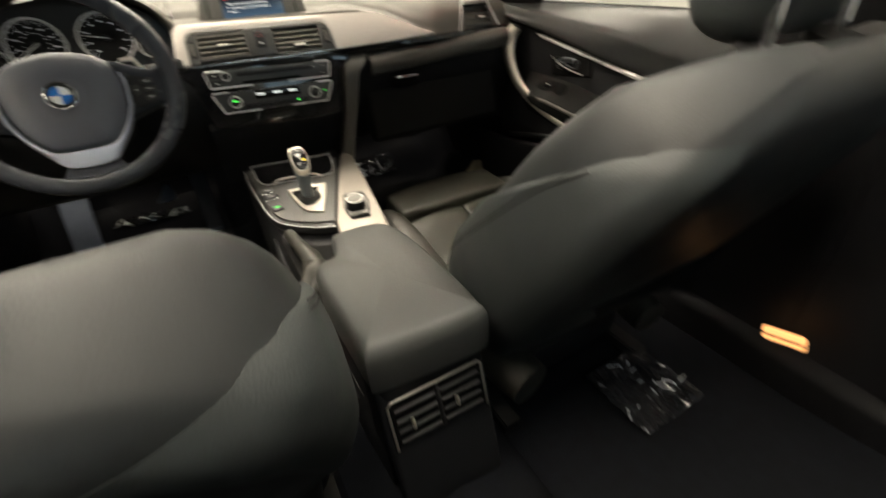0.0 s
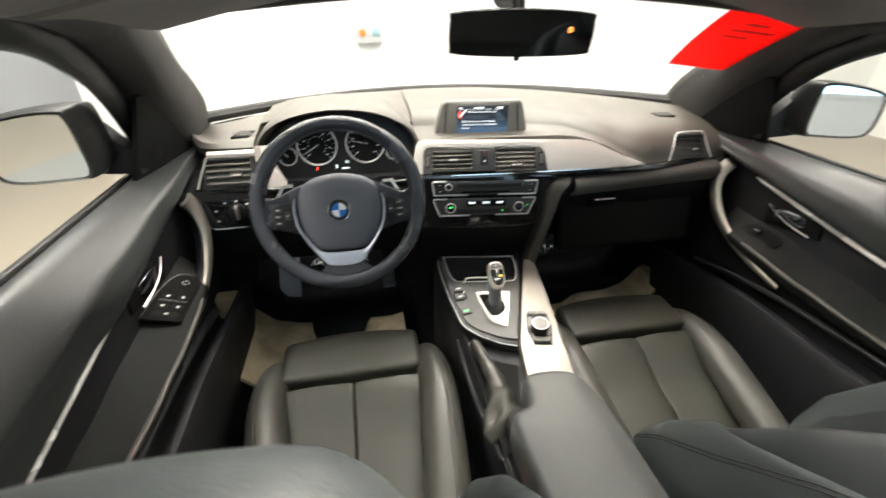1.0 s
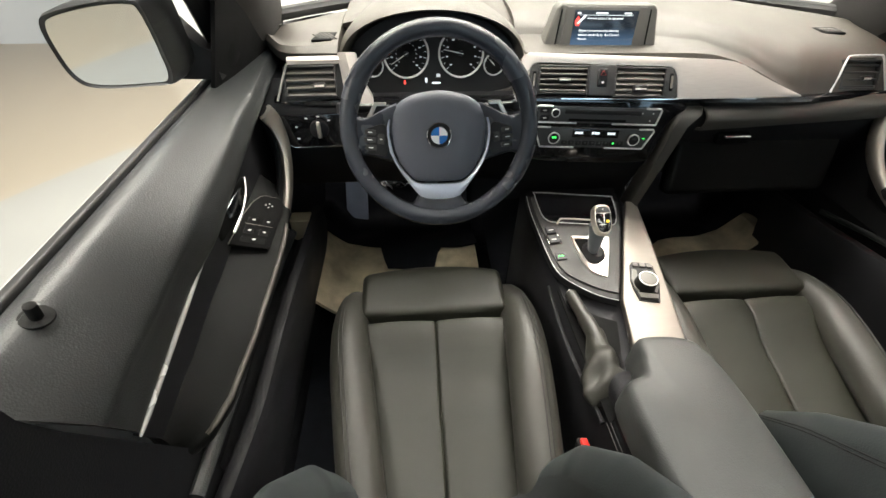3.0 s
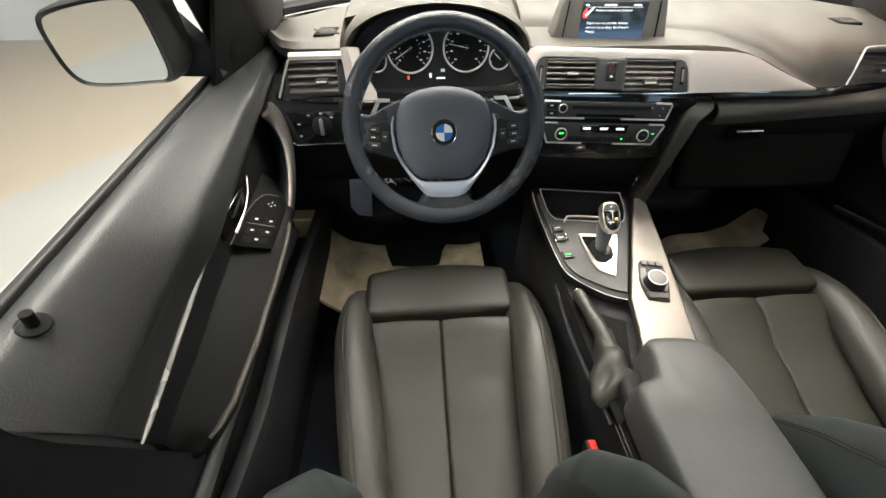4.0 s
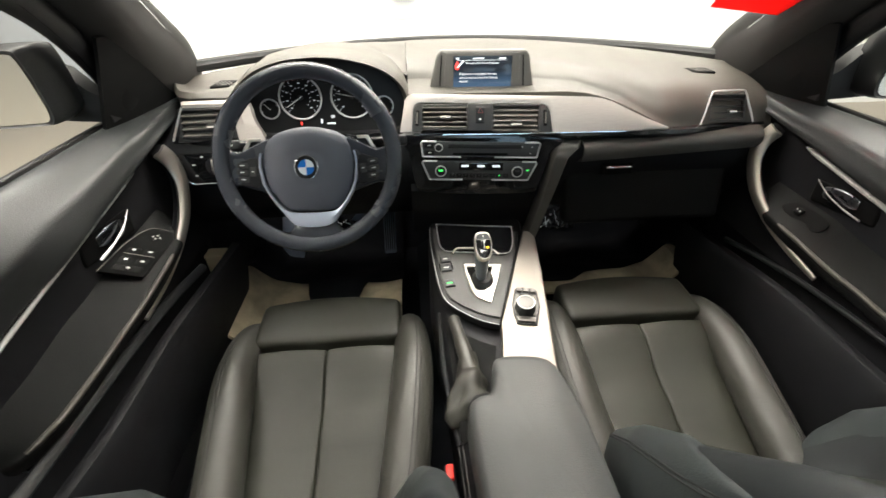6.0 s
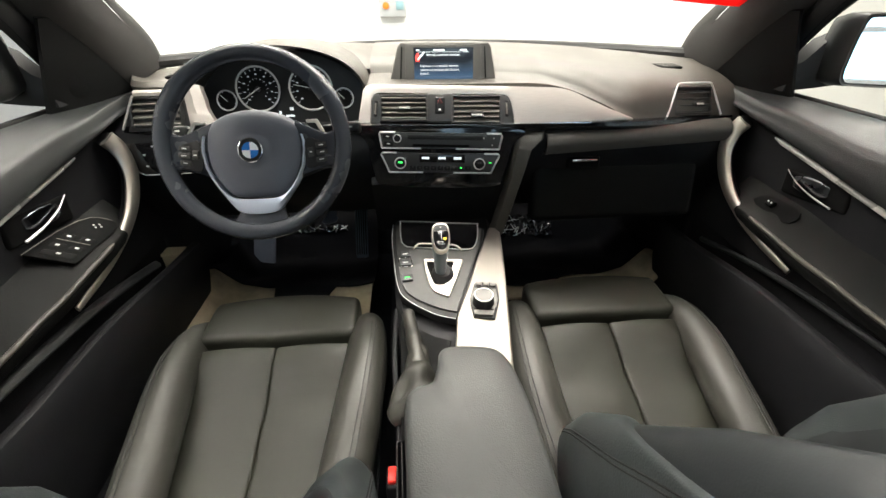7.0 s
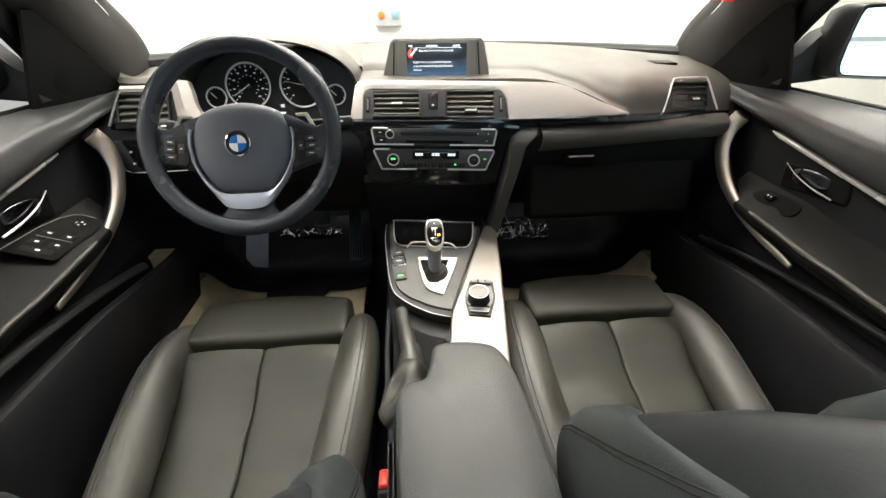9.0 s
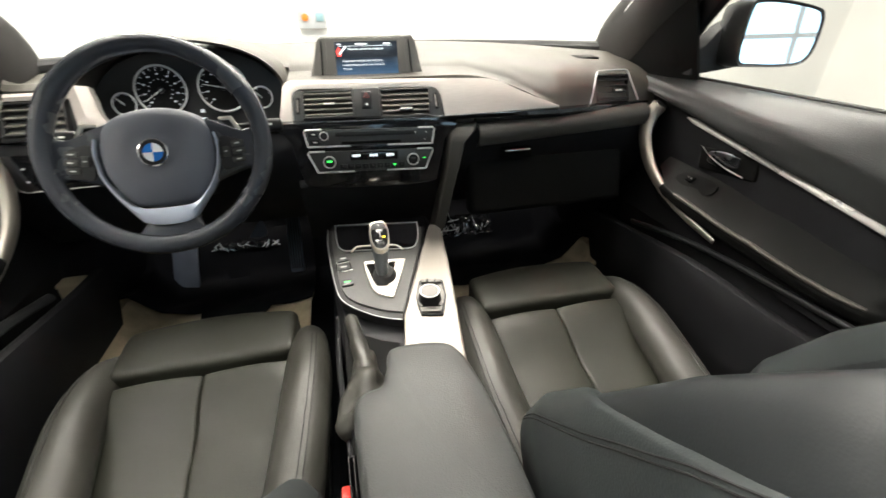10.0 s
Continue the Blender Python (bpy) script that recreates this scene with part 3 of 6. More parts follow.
def build_seat(cx, label, group, hinge, lean, tall, ahead):
    st = thing("front_seat", (cx, 0.35, 0.24), label, "car seat", group)

    def S(x, y, z):
        return V(cx + x, y + ahead, z)

    def top(y):
        return lerp([(0.0, 0.405), (0.15, 0.408), (0.25, 0.424), (0.35, 0.450), (0.49, 0.502), (0.60, 0.515)], y)

    # base shell
    part("base", rounded(0.42, 0.50, 0.13, 0.05, (6, 6, 3), 4, m=pose(cx, 0.34 + ahead, 0.315, 5)), LOWER, st, "black seat base")
    # two centre panels with a deep middle seam
    for s in (-1, 1):
        part("cushion_panel", rounded(0.163, 0.415, 0.10, 0.008, (6, 12, 2), 4, lambda x, y, z: (x * lerp([(-0.2, 0.96 if s * cx < 0 and cx < 0 else 0.88), (0.2, 1.0)], y) + s * lerp([(-0.2, 0.079 if s * cx < 0 and cx < 0 else 0.072), (0.2, 0.0810)], y), y, z + top(y + 0.295) - 0.052 + (0.006 * (1 - (x / 0.08) ** 2) * (1 if z > 0 else 0))), pose(cx, 0.3035 + ahead, 0.3 * ahead)), LEATHER_PANEL, st, "ribbed centre panel of fine-grained black leather")
    part("thigh_support", rounded(0.345, 0.132, 0.10, 0.017, (10, 6, 3), 4, lambda x, y, z: (x, y + 0.020 * (1 - (x / 0.168) ** 2) * (1 if y > 0 else 0), z - 0.5 * max(0, y - 0.03) ** 2 * 40 * (1 if z > 0 else 0) * 0.25), pose(cx, 0.5905 + ahead, 0.472 + 0.4 * ahead, 3)), LEATHER_PANEL, st, "extendable black leather thigh support")
    for s in (-1, 1):
        k = 0.0 if cx > 0 and s < 0 else (1.5 if s * cx > 0 else 1.0)
        pts = cr([S(s * (0.185 - 0.035 * k), -0.02, 0.430), S(s * (0.205 - 0.040 * k), 0.12, 0.447), S(s * (0.216 - 0.030 * k), 0.30, 0.472), S(s * (0.212 - 0.014 * k), 0.45, 0.490), S(s * (0.200 - 0.004 * k), 0.56, 0.480), S(s * 0.190, 0.625, 0.445)], 5)
        n = len(pts)
        rr = [(0.052 - 0.005 * k) * (0.75 + 0.25 * math.sin(math.pi * min(1, (i + 2) / (n + 1)))) * (1 - 0.25 * (i / n) ** 6) for i in range(n)]
        b = part("cushion_bolster", tube(pts, rr, 16, flat=1.05, up=(0, 0, 1)), LEATHER, st, "raised leather side bolster")
        for o in (0.012, 0.020):
            part("seam", tube([p + V(s * o, 0, math.sqrt(max(0, (r * 1.05) ** 2 * (1 - (o / r) ** 2))) + 0.0004) for p, r in list(zip(pts, rr))[3:-3]], 0.0011, 5), THREAD, b)
    # backrest frame: up the back, forward from the back
    rec = radians(BACK + lean)
    B = Matrix.Translation((cx, hinge, 0.455)) @ Matrix(((1, 0, 0), (0, -math.sin(rec), -math.cos(rec)), (0, math.cos(rec), -math.sin(rec)))).to_4x4()

    def section(t):
        """The closed outline of the backrest at t metres up it; x across, z to the rear."""
        w, b = lin(HALF, t), lin(BOL, t)
        th = lin([(0.0, 0.11), (0.2, 0.110), (0.4, 0.092), (0.56, 0.070), (0.62, 0.045), (0.645, 0.012)], t)
        mid = lin([(0.0, 0.0), (0.3, 0.0), (0.5, 0.045), (0.6, 0.045), (0.645, 0.0)], t)
        side = [(0.0, -mid), (0.42, -mid * 0.9), (0.62, -max(mid * 0.7, 0.22 * b)), (0.76, -0.78 * b), (0.87, -b), (0.965, -0.84 * b), (1.0, -0.40 * b), (1.0, 0.012), (0.97, th * 0.55), (0.82, th * 0.88), (0.45, th)]
        pts = [(x * w, z) for x, z in side] + [(0.0, th)] + [(-x * w, z) for x, z in side[:0:-1]]
        return [B @ V(p.x, t, p.z) for p in cr([(x, 0, z) for x, z in pts], 4, True)]

    ts = [0.0, 0.03, 0.06, 0.10, 0.14, 0.18, 0.22, 0.26, 0.30, 0.34, 0.38, 0.42, 0.46, 0.50, 0.53, 0.56, 0.585, 0.605, 0.622, 0.635, 0.642]
    back = part("backrest", loft([section(t * tall) for t in ts]), BACK_PANEL, st, "black leather backrest", 70)
    # centre panels and stitched wings that lap over the lower flanks
    for s in (-1, 1):
        part("backrest_panel", rounded(0.135, 0.38, 0.03, 0.010, (5, 10, 1), 3, m=B @ pose(s * 0.068, 0.23, 0.002)), LEATHER_PANEL, back, "fine-grained centre panel")

        def wing(q, t, off, s=s):
            """A point of the flank: q runs from the wing's inner edge round to the rear."""
            n = len(section(0.1))
            k = 11 + 25 * q
            ring_ = section(t)
            i0 = int(k)
            f = k - i0
            idx = (lambda i: i % n) if s > 0 else (lambda i: (n - i) % n)
            p = ring_[idx(i0)].lerp(ring_[idx(i0 + 1)], f)
            ctr = B @ V(s * 0.72 * lin(HALF, t), t, 0.0)
            d = (p - ctr).normalized()
            return p + d * off

        rows = []
        for a in np.linspace(0, 1, 40):
            row = []
            for q in np.linspace(0, 1, 40):
                t = 0.02 + (lin([(0, 0.300), (0.27, 0.345), (0.36, 0.388), (0.44, 0.437), (0.54, 0.500), (0.60, 0.540), (0.70, 0.577), (1, 0.606)], q) - 0.02) * a
                e = min(a / 0.06, (1 - a) / 0.06, q / 0.08, 1, (1 - q) / 0.08)
                row.append(wing(q, t, 0.0005 + 0.0085 * max(0, min(1, e)) ** 0.5))
            rows.append(row)
        wg = part("side_wing", slab(rows, 0.001), SEAT_BACK, back, "stitched leather side wing", 70)
        for o in (0.0, 0.018):
            part("seam", tube([wing(o + lin([(0.05, 0.27), (0.12, 0.31), (0.395, 0.47), (0.46, 0.515), (0.52, 0.575)], t), t, 0.0092) for t in np.linspace(0.06, 0.52, 34)], 0.0011, 5), THREAD, wg)
    # map pocket on the rear
    part("map_pocket", rounded(0.36, 0.26, 0.016, 0.008, (8, 6, 1), 2, lambda x, y, z: (x, y, z - 0.05 * (x / 0.25) ** 2), B @ pose(0, 0.18, 0.108)), SAIL, st, "black map pocket on the seat back")
    part("pocket_edge", tube([B @ V(x, 0.31, 0.115 - 0.05 * (x / 0.25) ** 2) for x in np.linspace(-0.18, 0.18, 13)], 0.004, 8), SAIL, st, "stitched pocket edge")
    # headrest with posts
    fore = 0.028 if cx > 0 else 0.0
    H = Matrix.Translation((cx + (0.005 if cx > 0 else -0.008), (-0.100 if cx > 0 else -0.156), (1.070 if cx > 0 else 1.097))) @ pose(0, 0, 0, 14)
    part("headrest", rounded(0.192, 0.105, 0.172, 0.048, (8, 4, 6), 5, lambda x, y, z: (x * (1 - 0.12 * max(0, -z) / 0.09), y + 0.020 * (x / 0.13) ** 2 * -1, z - 0.012 * (x / 0.13) ** 2), H), SEAT_BACK, st, "black leather headrest")
    for s in (-1, 1):
        part("headrest_post", tube([V(cx + 0.3 * fore + s * 0.069, -0.165 + fore, 1.05), V(cx + 0.3 * fore + s * 0.069, -0.166 + fore, 1.00), V(cx + 0.3 * fore + s * 0.069, -0.170 + fore, 0.925)], 0.0065, 12), CHROME, st, "chrome headrest post")
        part("post_collar", disc(0.032, 0.012, Matrix.Translation((cx + 0.3 * fore + s * 0.069, -0.168 + fore, 0.987 - 0.6 * fore)) @ pose(0, 0, 0, 14), 24, 0.003), BLACK, st, "black plastic post collar")
        part("seat_rail", box(cx + s * 0.19 - 0.02, 0.02, 0.225, cx + s * 0.19 + 0.02, 0.60, 0.275, 0.004), BLACK, st, "black steel seat rail")
    return st


build_seat(-0.385, "black leather sports driver seat before the steering wheel", "front seats", 0.140, 1.0, 0.975, 0.0)
build_seat(0.372, "black leather sports passenger seat before the glove box", "front seats", 0.172, 0.0, 1.0, 0.013)


# ---- centre console ----
con = thing("center_console", (0.02, 0.40, 0.25), "black centre console with a silver side rail", "center console")
part("body", loft([[V(a, y, z) for a, z in ((x0, 0.26), (x0, zt - 0.02), (x0 + 0.012, zt), (x1 - 0.012, zt), (x1, zt - 0.02), (x1, 0.26))] for y, x0, x1, zt in ((0.02, -0.085, 0.090, 0.585), (0.25, -0.098, 0.098, 0.56), (0.42, -0.108, 0.108, 0.565), (0.60, -0.122, 0.128, 0.585), (0.84, -0.130, 0.140, 0.630))]), LOWER, con, "black plastic console body")
# gear panel
gear = cr([(-0.128, 0.795, 0), (-0.130, 0.74, 0), (-0.126, 0.67, 0), (-0.1185, 0.59, 0), (-0.109, 0.545, 0), (-0.090, 0.518, 0), (-0.060, 0.493, 0), (-0.030, 0.474, 0), (0.006, 0.461, 0)], 4)
poly = [(p.x, p.y) for p in gear] + [(0.034, 0.53), (0.062, 0.605), (0.095, 0.690), (0.112, 0.765)]
gear_in = cr([(-0.116, 0.785, 0), (-0.118, 0.74, 0), (-0.114, 0.67, 0), (-0.107, 0.595, 0), (-0.098, 0.553, 0), (-0.081, 0.528, 0), (-0.052, 0.506, 0), (-0.022, 0.489, 0), (0.010, 0.478, 0)], 4)
poly_in = [(p.x, p.y) for p in gear_in] + [(0.031, 0.535), (0.058, 0.610), (0.088, 0.690), (0.102, 0.757)]


def sheet(x, y, z):
    return V(x, y, z + 0.580 + 0.135 * (y - 0.45))


def on_console(bm):
    for v in bm.verts:
        v.co = sheet(*v.co)
    return bm


part("gear_surround", on_console(prism(poly, 0.018, pose(0, 0, -0.006), 0.003)), BLACK, con, "black gear surround")
part("gear_panel", on_console(prism(poly_in, 0.006, pose(0, 0, 0.0105), 0.001)), mat("grey_textured_panel", (0.060, 0.060, 0.058), 0.42, grain=0.5, grain_size=900), con, "grey textured gear panel")
# edge highlight of the surround, painted as a thin pale tube
part("gear_gleam", tube([sheet(p.x * 0.985, p.y + 0.001, 0.0120) for p in gear], 0.0009, 6), RING, con, "thin pale line painted as the gleam round the gear panel")
# silver rail beside it
rail = [(0.121, 0.750), (0.137, 0.746), (0.147, 0.727), (0.134, 0.60), (0.117, 0.47), (0.1005, 0.35), (0.092, 0.27), (-0.028, 0.27), (-0.013, 0.33), (-0.004, 0.38), (0.008, 0.457), (0.036, 0.53), (0.064, 0.605), (0.097, 0.690)]
part("silver_rail", on_console(prism(rail, 0.022, pose(0, 0, 0.004), 0.006, 3)), ALU, con, "brushed champagne aluminium rail")
# armrest
arm = thing("armrest", (0.0, 0.12, 0.58), "grey-black leather folding centre armrest with a curved front corner", "armrest")
outline = cr([(-0.030, 0.326, 0), (0.045, 0.322, 0), (0.074, 0.290, 0), (0.088, 0.210, 0), (0.092, 0.10, 0), (0.090, 0.010, 0), (0.075, -0.010, 0), (-0.075, 0.000, 0), (-0.091, 0.018, 0), (-0.094, 0.10, 0), (-0.096, 0.215, 0), (-0.082, 0.243, 0), (-0.056, 0.252, 0), (-0.044, 0.285, 0)], 5, closed=True)
rows = []
for k, z in ((0.985, 0.585), (1.0, 0.595), (1.0, 0.640), (0.985, 0.653), (0.95, 0.662), (0.88, 0.667), (0.5, 0.671), (0.05, 0.672)):
    rows.append([V(0.0 + (p.x - 0.0) * k, 0.14 + (p.y - 0.14) * k, z - 0.015 * (p.y * k - 0.1)) for p in outline])
part("pad", loft(rows), ARMREST, arm, "padded grey-black leather lid")
part("lower_box", rounded(0.175, 0.30, 0.20, 0.02, (3, 4, 3), 3, m=pose(0.0, 0.15, 0.50)), LOWER, arm, "black box under the lid")


# ---- doors ----
def build_door(s):
    d = thing("front_door", (s * 0.80, 0.45, 0.30), "closed black-trimmed front door with a curved silver pull handle", "car door", "front doors")

    def D(x, y, z):
        return V(s * x, y, z)

    ys = np.linspace(0.085, 1.02, 34)

    def E(x, y, z):
        """A point of the panel, whose rear edge rakes forward towards the bottom."""
        return D(x, y + 0.36 * (0.94 - max(z, 0.62)) * (1.02 - y) / 0.935, z)

    def low(y):
        return lerp([(0.0, 0.838), (0.2, 0.862), (0.45, 0.900), (0.7, 0.925), (0.9, 0.942), (1.05, 0.945)], y)

    # upper belt pad: from the glass, over a soft ridge, to its lower lip
    rows = []
    for y in ys:
        z = low(y)
        zs = 0.765 + 0.1735 * y
        lip = lerp([(0.0, 0.739), (0.27, 0.738), (0.40, 0.722), (1.1, 0.722)], y)
        zl = min(z - 0.012, zs + 0.018)
        rows.append(cr([E(0.822, y, 0.950), E(0.806, y, 0.957), E(0.785, y, 0.953), E(0.757, y, 0.5 * (0.945 + z) + 0.012), E(max(0.733, lip), y, z + 0.018), E(max(0.726, lip), y, z), E(lip, y, 0.5 * (z + zl)), E(lip + 0.003, y, zl), E(0.750, y, zl - 0.006)], 3))
    part("belt_pad", slab(rows, 0.008), SOFT, d, "soft dark vinyl belt pad")
    # hollow panel with the armrest ledge
    rows = []
    for y in ys:
        z = min(low(y) - 0.024, 0.777 + 0.1735 * y)
        rows.append(cr([E(0.750, y, z), E(0.758, y, z - 0.012), E(0.763, y, min(0.815, z - 0.016)), E(0.763, y, min(0.796, z - 0.020)), E(0.764, y, 0.762), E(0.764, y, 0.730), E(0.764, y, 0.700), E(0.762, y, 0.66), E(0.757, y, 0.60)], 3))
    part("panel", slab(rows, 0.008), LOWER, d, "black hollowed door panel")
    # padded armrest, blunt at the rear, narrowing towards the pull handle
    rows = []
    for y in np.linspace(0.160, 0.715, 38):
        xi = lerp([(0.160, 0.748), (0.170, 0.732), (0.20, 0.714), (0.24, 0.703), (0.37, 0.690), (0.55, 0.682), (0.64, 0.690), (0.715, 0.714)], y)
        zi = lerp([(0.160, 0.680), (0.25, 0.687), (0.40, 0.703), (0.58, 0.722), (0.715, 0.728)], y)
        xo = 0.770
        xc = max(xi + 0.004, 0.757)
        rows.append(cr([D(xo, y, zi + 0.060), D(xc, y, zi + 0.050), D(xi + 0.6 * (xc - xi), y, zi + 0.032), D(xi + 0.008, y, zi + 0.010), D(xi, y, zi), D(xi + 0.002, y, zi - 0.014), D(xi + 0.016, y, zi - 0.032), D(xo, y, 0.645)], 4, True))
    part("door_armrest", loft(rows), ARM_PAD, d, "black padded door armrest", 50)
    # edge roll in a paler material, painting the highlight along the armrest
    edge = []
    for y in np.linspace(0.185, 0.60, 26):
        xi = lerp([(0.160, 0.748), (0.170, 0.732), (0.20, 0.714), (0.24, 0.703), (0.37, 0.690), (0.55, 0.682), (0.64, 0.690), (0.715, 0.714)], y)
        zi = lerp([(0.160, 0.680), (0.25, 0.687), (0.40, 0.703), (0.58, 0.722), (0.715, 0.728)], y)
        edge.append(D(xi + 0.0015, y, zi + 0.003))
    part("armrest_edge", tube(edge, [0.003] + [0.0048] * 24 + [0.003], 10), DASH, d, "rolled edge of the armrest, paler to paint its highlight")
    # lower pocket with a rolled rim, whose highlight is painted by a paler material
    rows, rim = [], []
    for y in np.linspace(0.085, 0.895, 30):
        o = lerp([(0.05, 0.02), (0.3, 0.0), (0.7, 0.0), (1.0, -0.006)], y)
        zt = lerp([(0.0, 0.590), (0.45, 0.588), (0.86, 0.553), (1.02, 0.54)], y)
        rim.append(D(0.7025 + o, y, zt - 0.003))
        rows.append(cr([D(0.768, y, 0.605), D(0.772, y, zt - 0.07), D(0.722 + o, y, zt - 0.05), D(0.712 + o, y, zt - 0.006), D(0.703 + o, y, zt), D(0.695 + o, y, zt - 0.008), D(0.693 + o, y, zt - 0.06), D(0.705 + o, y, 0.42), D(0.735, y, 0.30), D(0.765, y, 0.25)], 3))
    part("door_pocket", slab(rows, 0.006), LOWER, d, "black moulded door pocket")
    part("pocket_rim", tube(rim[1:], [0.004] + [0.0070] * 24 + [0.008, 0.009, 0.009, 0.006], 10), DASH, d, "rolled rim of the pocket, paler to paint its highlight")
    # second moulding between ledge and pocket
    part("moulding", tube(cr([D(0.745, 0.78, 0.560), D(0.738, 0.6, 0.600), D(0.730, 0.40, 0.628), D(0.732, 0.12, 0.640)], 6), 0.011, 10, flat=0.6), SOFT, d, "soft black moulding")
    rows = [[D(x, y, z) for x, z in ((0.836, 0.948), (0.850, 0.945), (0.880, 0.925), (0.900, 0.83), (0.905, 0.60), (0.87, 0.28))] for y in np.linspace(0.0, 1.05, 12)]
    part("outer_skin", slab(rows, 0.003), WHITE_PAINT, d, "white painted outer skin")
    seal = part("window_seal", rounded(0.014, 0.80, 0.016, 0.004, (1, 4, 1), 2, m=pose(s * 0.829, 0.44, 0.951)), RUBBER, d, "black rubber window seal")
    rows = []
    for k in range(9):
        v = k / 8
        y1 = lin([(0.0, 0.86), (0.25, 0.80), (0.55, 0.68), (0.82, 0.53), (1.0, 0.34)], v)
        rows.append([D(0.830 - 0.160 * v ** 1.25, 0.05 + (y1 - 0.05) * j / 10, 0.945 + 0.335 * v) for j in range(11)])
    g = part("window_glass", slab(rows, 0.003), GLASS, d, "clear side window glass")
    g.visible_shadow = False
    # black frame bar along the pillar and a triangular corner panel
    part("window_frame", tube(cr([D(0.818, 0.880, 0.945), D(0.795, 0.80, 1.050), D(0.765, 0.69, 1.150), D(0.728, 0.55, 1.222), D(0.688, 0.36, 1.272), D(0.670, 0.04, 1.285)], 6), 0.027, 10, flat=0.5, up=(s, 0, 0.4)), BLACK, d, "black window frame")
    rows = [[D(0.808 - 0.060 * v - 0.045 * u * (1 - 0.6 * v), 0.738 + 0.005 * v + (0.262 - 0.185 * v) * u, 0.944 + 0.185 * v) for u in np.linspace(0, 1, 6)] for v in np.linspace(0, 1, 8)]
    part("sail_panel", slab(rows, 0.008), SAIL, d, "black plastic corner panel")
    part("tweeter", disc(0.028, 0.006, facing((s * 0.774, 0.815, 1.000), (-s * 0.95, -0.155, -0.30)), 28, 0.003), SAIL, d, "round black speaker cover")
    # curved pull handle, broad silver band
    pull = cr([D(0.7215, 0.755, 0.899), D(0.7105, 0.766, 0.868), D(0.702, 0.758, 0.820), D(0.699, 0.715, 0.762), D(0.701, 0.650, 0.716), D(0.706, 0.570, 0.681), D(0.714, 0.480, 0.655)], 6)
    n = len(pull)
    part("pull_handle", tube(pull, [0.0195 * (1 - 0.62 * max(0, (i / (n - 1) - 0.45) / 0.55) ** 1.2) for i in range(n)], 14, flat=0.55, up=(s, 0.25, 0.3)), SATIN, d, "satin champagne-silver curved pull handle")
    part("handle_core", tube([p + V(s * 0.014, 0.010, 0.0) for p in pull], [0.017 * (1 - 0.5 * i / n) for i in range(n)], 10), BLACK, d, "black backing of the handle")
    # long bright trim strip under the belt pad
    strip = [D(0.7445, y, 0.765 + 0.1735 * y) for y in np.linspace(0.135, 0.68, 24)]
    part("trim_strip", tube(strip, [0.002] + [0.0038 if s < 0 else 0.0062] * 22 + [0.002], 10, flat=0.75 if s < 0 else 0.5, up=(-s, 0, 0.5)), STRIP_METAL, d, "long thin polished metal strip")
    # release lever in its cup
    part("release_cup", rounded(0.016, 0.155, 0.052, 0.0075, (1, 6, 3), 3, m=pose(s * 0.7575, 0.545, 0.812, -6 * 1)), DARK_GAP, d, "black oval cup")
    part("release_shell", rounded(0.006, 0.085, 0.036, 0.0028, (1, 8, 4), 3, lambda x, y, z: (x - s * 0.005 * (1 - (y / 0.045) ** 2), y, z * (1 - 0.5 * (y / 0.045) ** 2)), pose(s * 0.7500, 0.552, 0.818, -6)), DARK_CHROME, d, "dark chrome hollow behind the lever")
    part("release_lever", tube(cr([D(0.745, 0.615, 0.832), D(0.736, 0.575, 0.819), D(0.734, 0.53, 0.808), D(0.737, 0.485, 0.801)], 5), [0.0012] * 5 + [0.0018] * 6 + [0.0026] * 5, 10, flat=0.7), STRIP_METAL, d, "polished door release lever")
    # lock pin
    part("pin_collar", disc(0.014, 0.003, facing((s * 0.784, 0.178, 0.951), (-s * 0.35, 0, 1)), 20, 0.001), SAIL, d, "round black collar")
    part("lock_pin", disc(0.0055, 0.020, facing((s * 0.784, 0.178, 0.950), (-s * 0.2, 0, 1), (0, 1, 0)), 18, 0.0015), SAIL, d, "black lock pin")
    # window switches on the ledge
    sw_m = facing((s * 0.7275, 0.588, 0.7545), (-s * 0.61, 0.0, 0.79), (0, 1, 0))
    if s < 0:
        sw_m = sw_m @ Matrix(((1, 0, 0, 0), (0.42, 1, 0, -0.006), (0, 0, 1, 0), (0, 0, 0, 1)))
        plate = part("switch_plate", prism([(-0.034, -0.088), (0.031, -0.088), (0.033, -0.080), (0.033, 0.030), (0.030, 0.052), (0.022, 0.066), (0.012, 0.071), (-0.008, 0.071), (-0.017, 0.064), (-0.026, 0.042), (-0.032, 0.0)], 0.006, sw_m, 0.0012), DARK_GAP, d, "black window switch plate")
        part("plate_edge", tube([sw_m @ V(x, y, 0.005) for x, y in ((-0.035, -0.088), (-0.033, 0.0), (-0.027, 0.042), (-0.018, 0.065), (-0.008, 0.072), (0.012, 0.072))], 0.0008, 6), SLAT, plate)
        for yy in (-0.070, -0.046, -0.014):
            for xx in ((-0.009, 0.010) if yy > -0.06 else (0.0005,)):
                b = part("window_switch", rounded(0.020 if yy > -0.06 else 0.044, 0.017, 0.008, 0.003, (2, 2, 1), 2, m=sw_m @ pose(xx * 1.35, yy, 0.0035, 6)), SAIL, d, "black rocker switch")
                part("switch_icon", rounded(0.0055, 0.0040, 0.0008, 0.0003, (1, 1, 1), 1, m=sw_m @ pose(xx * 1.35, yy + 0.001, 0.0078, 6)), ICON, b)
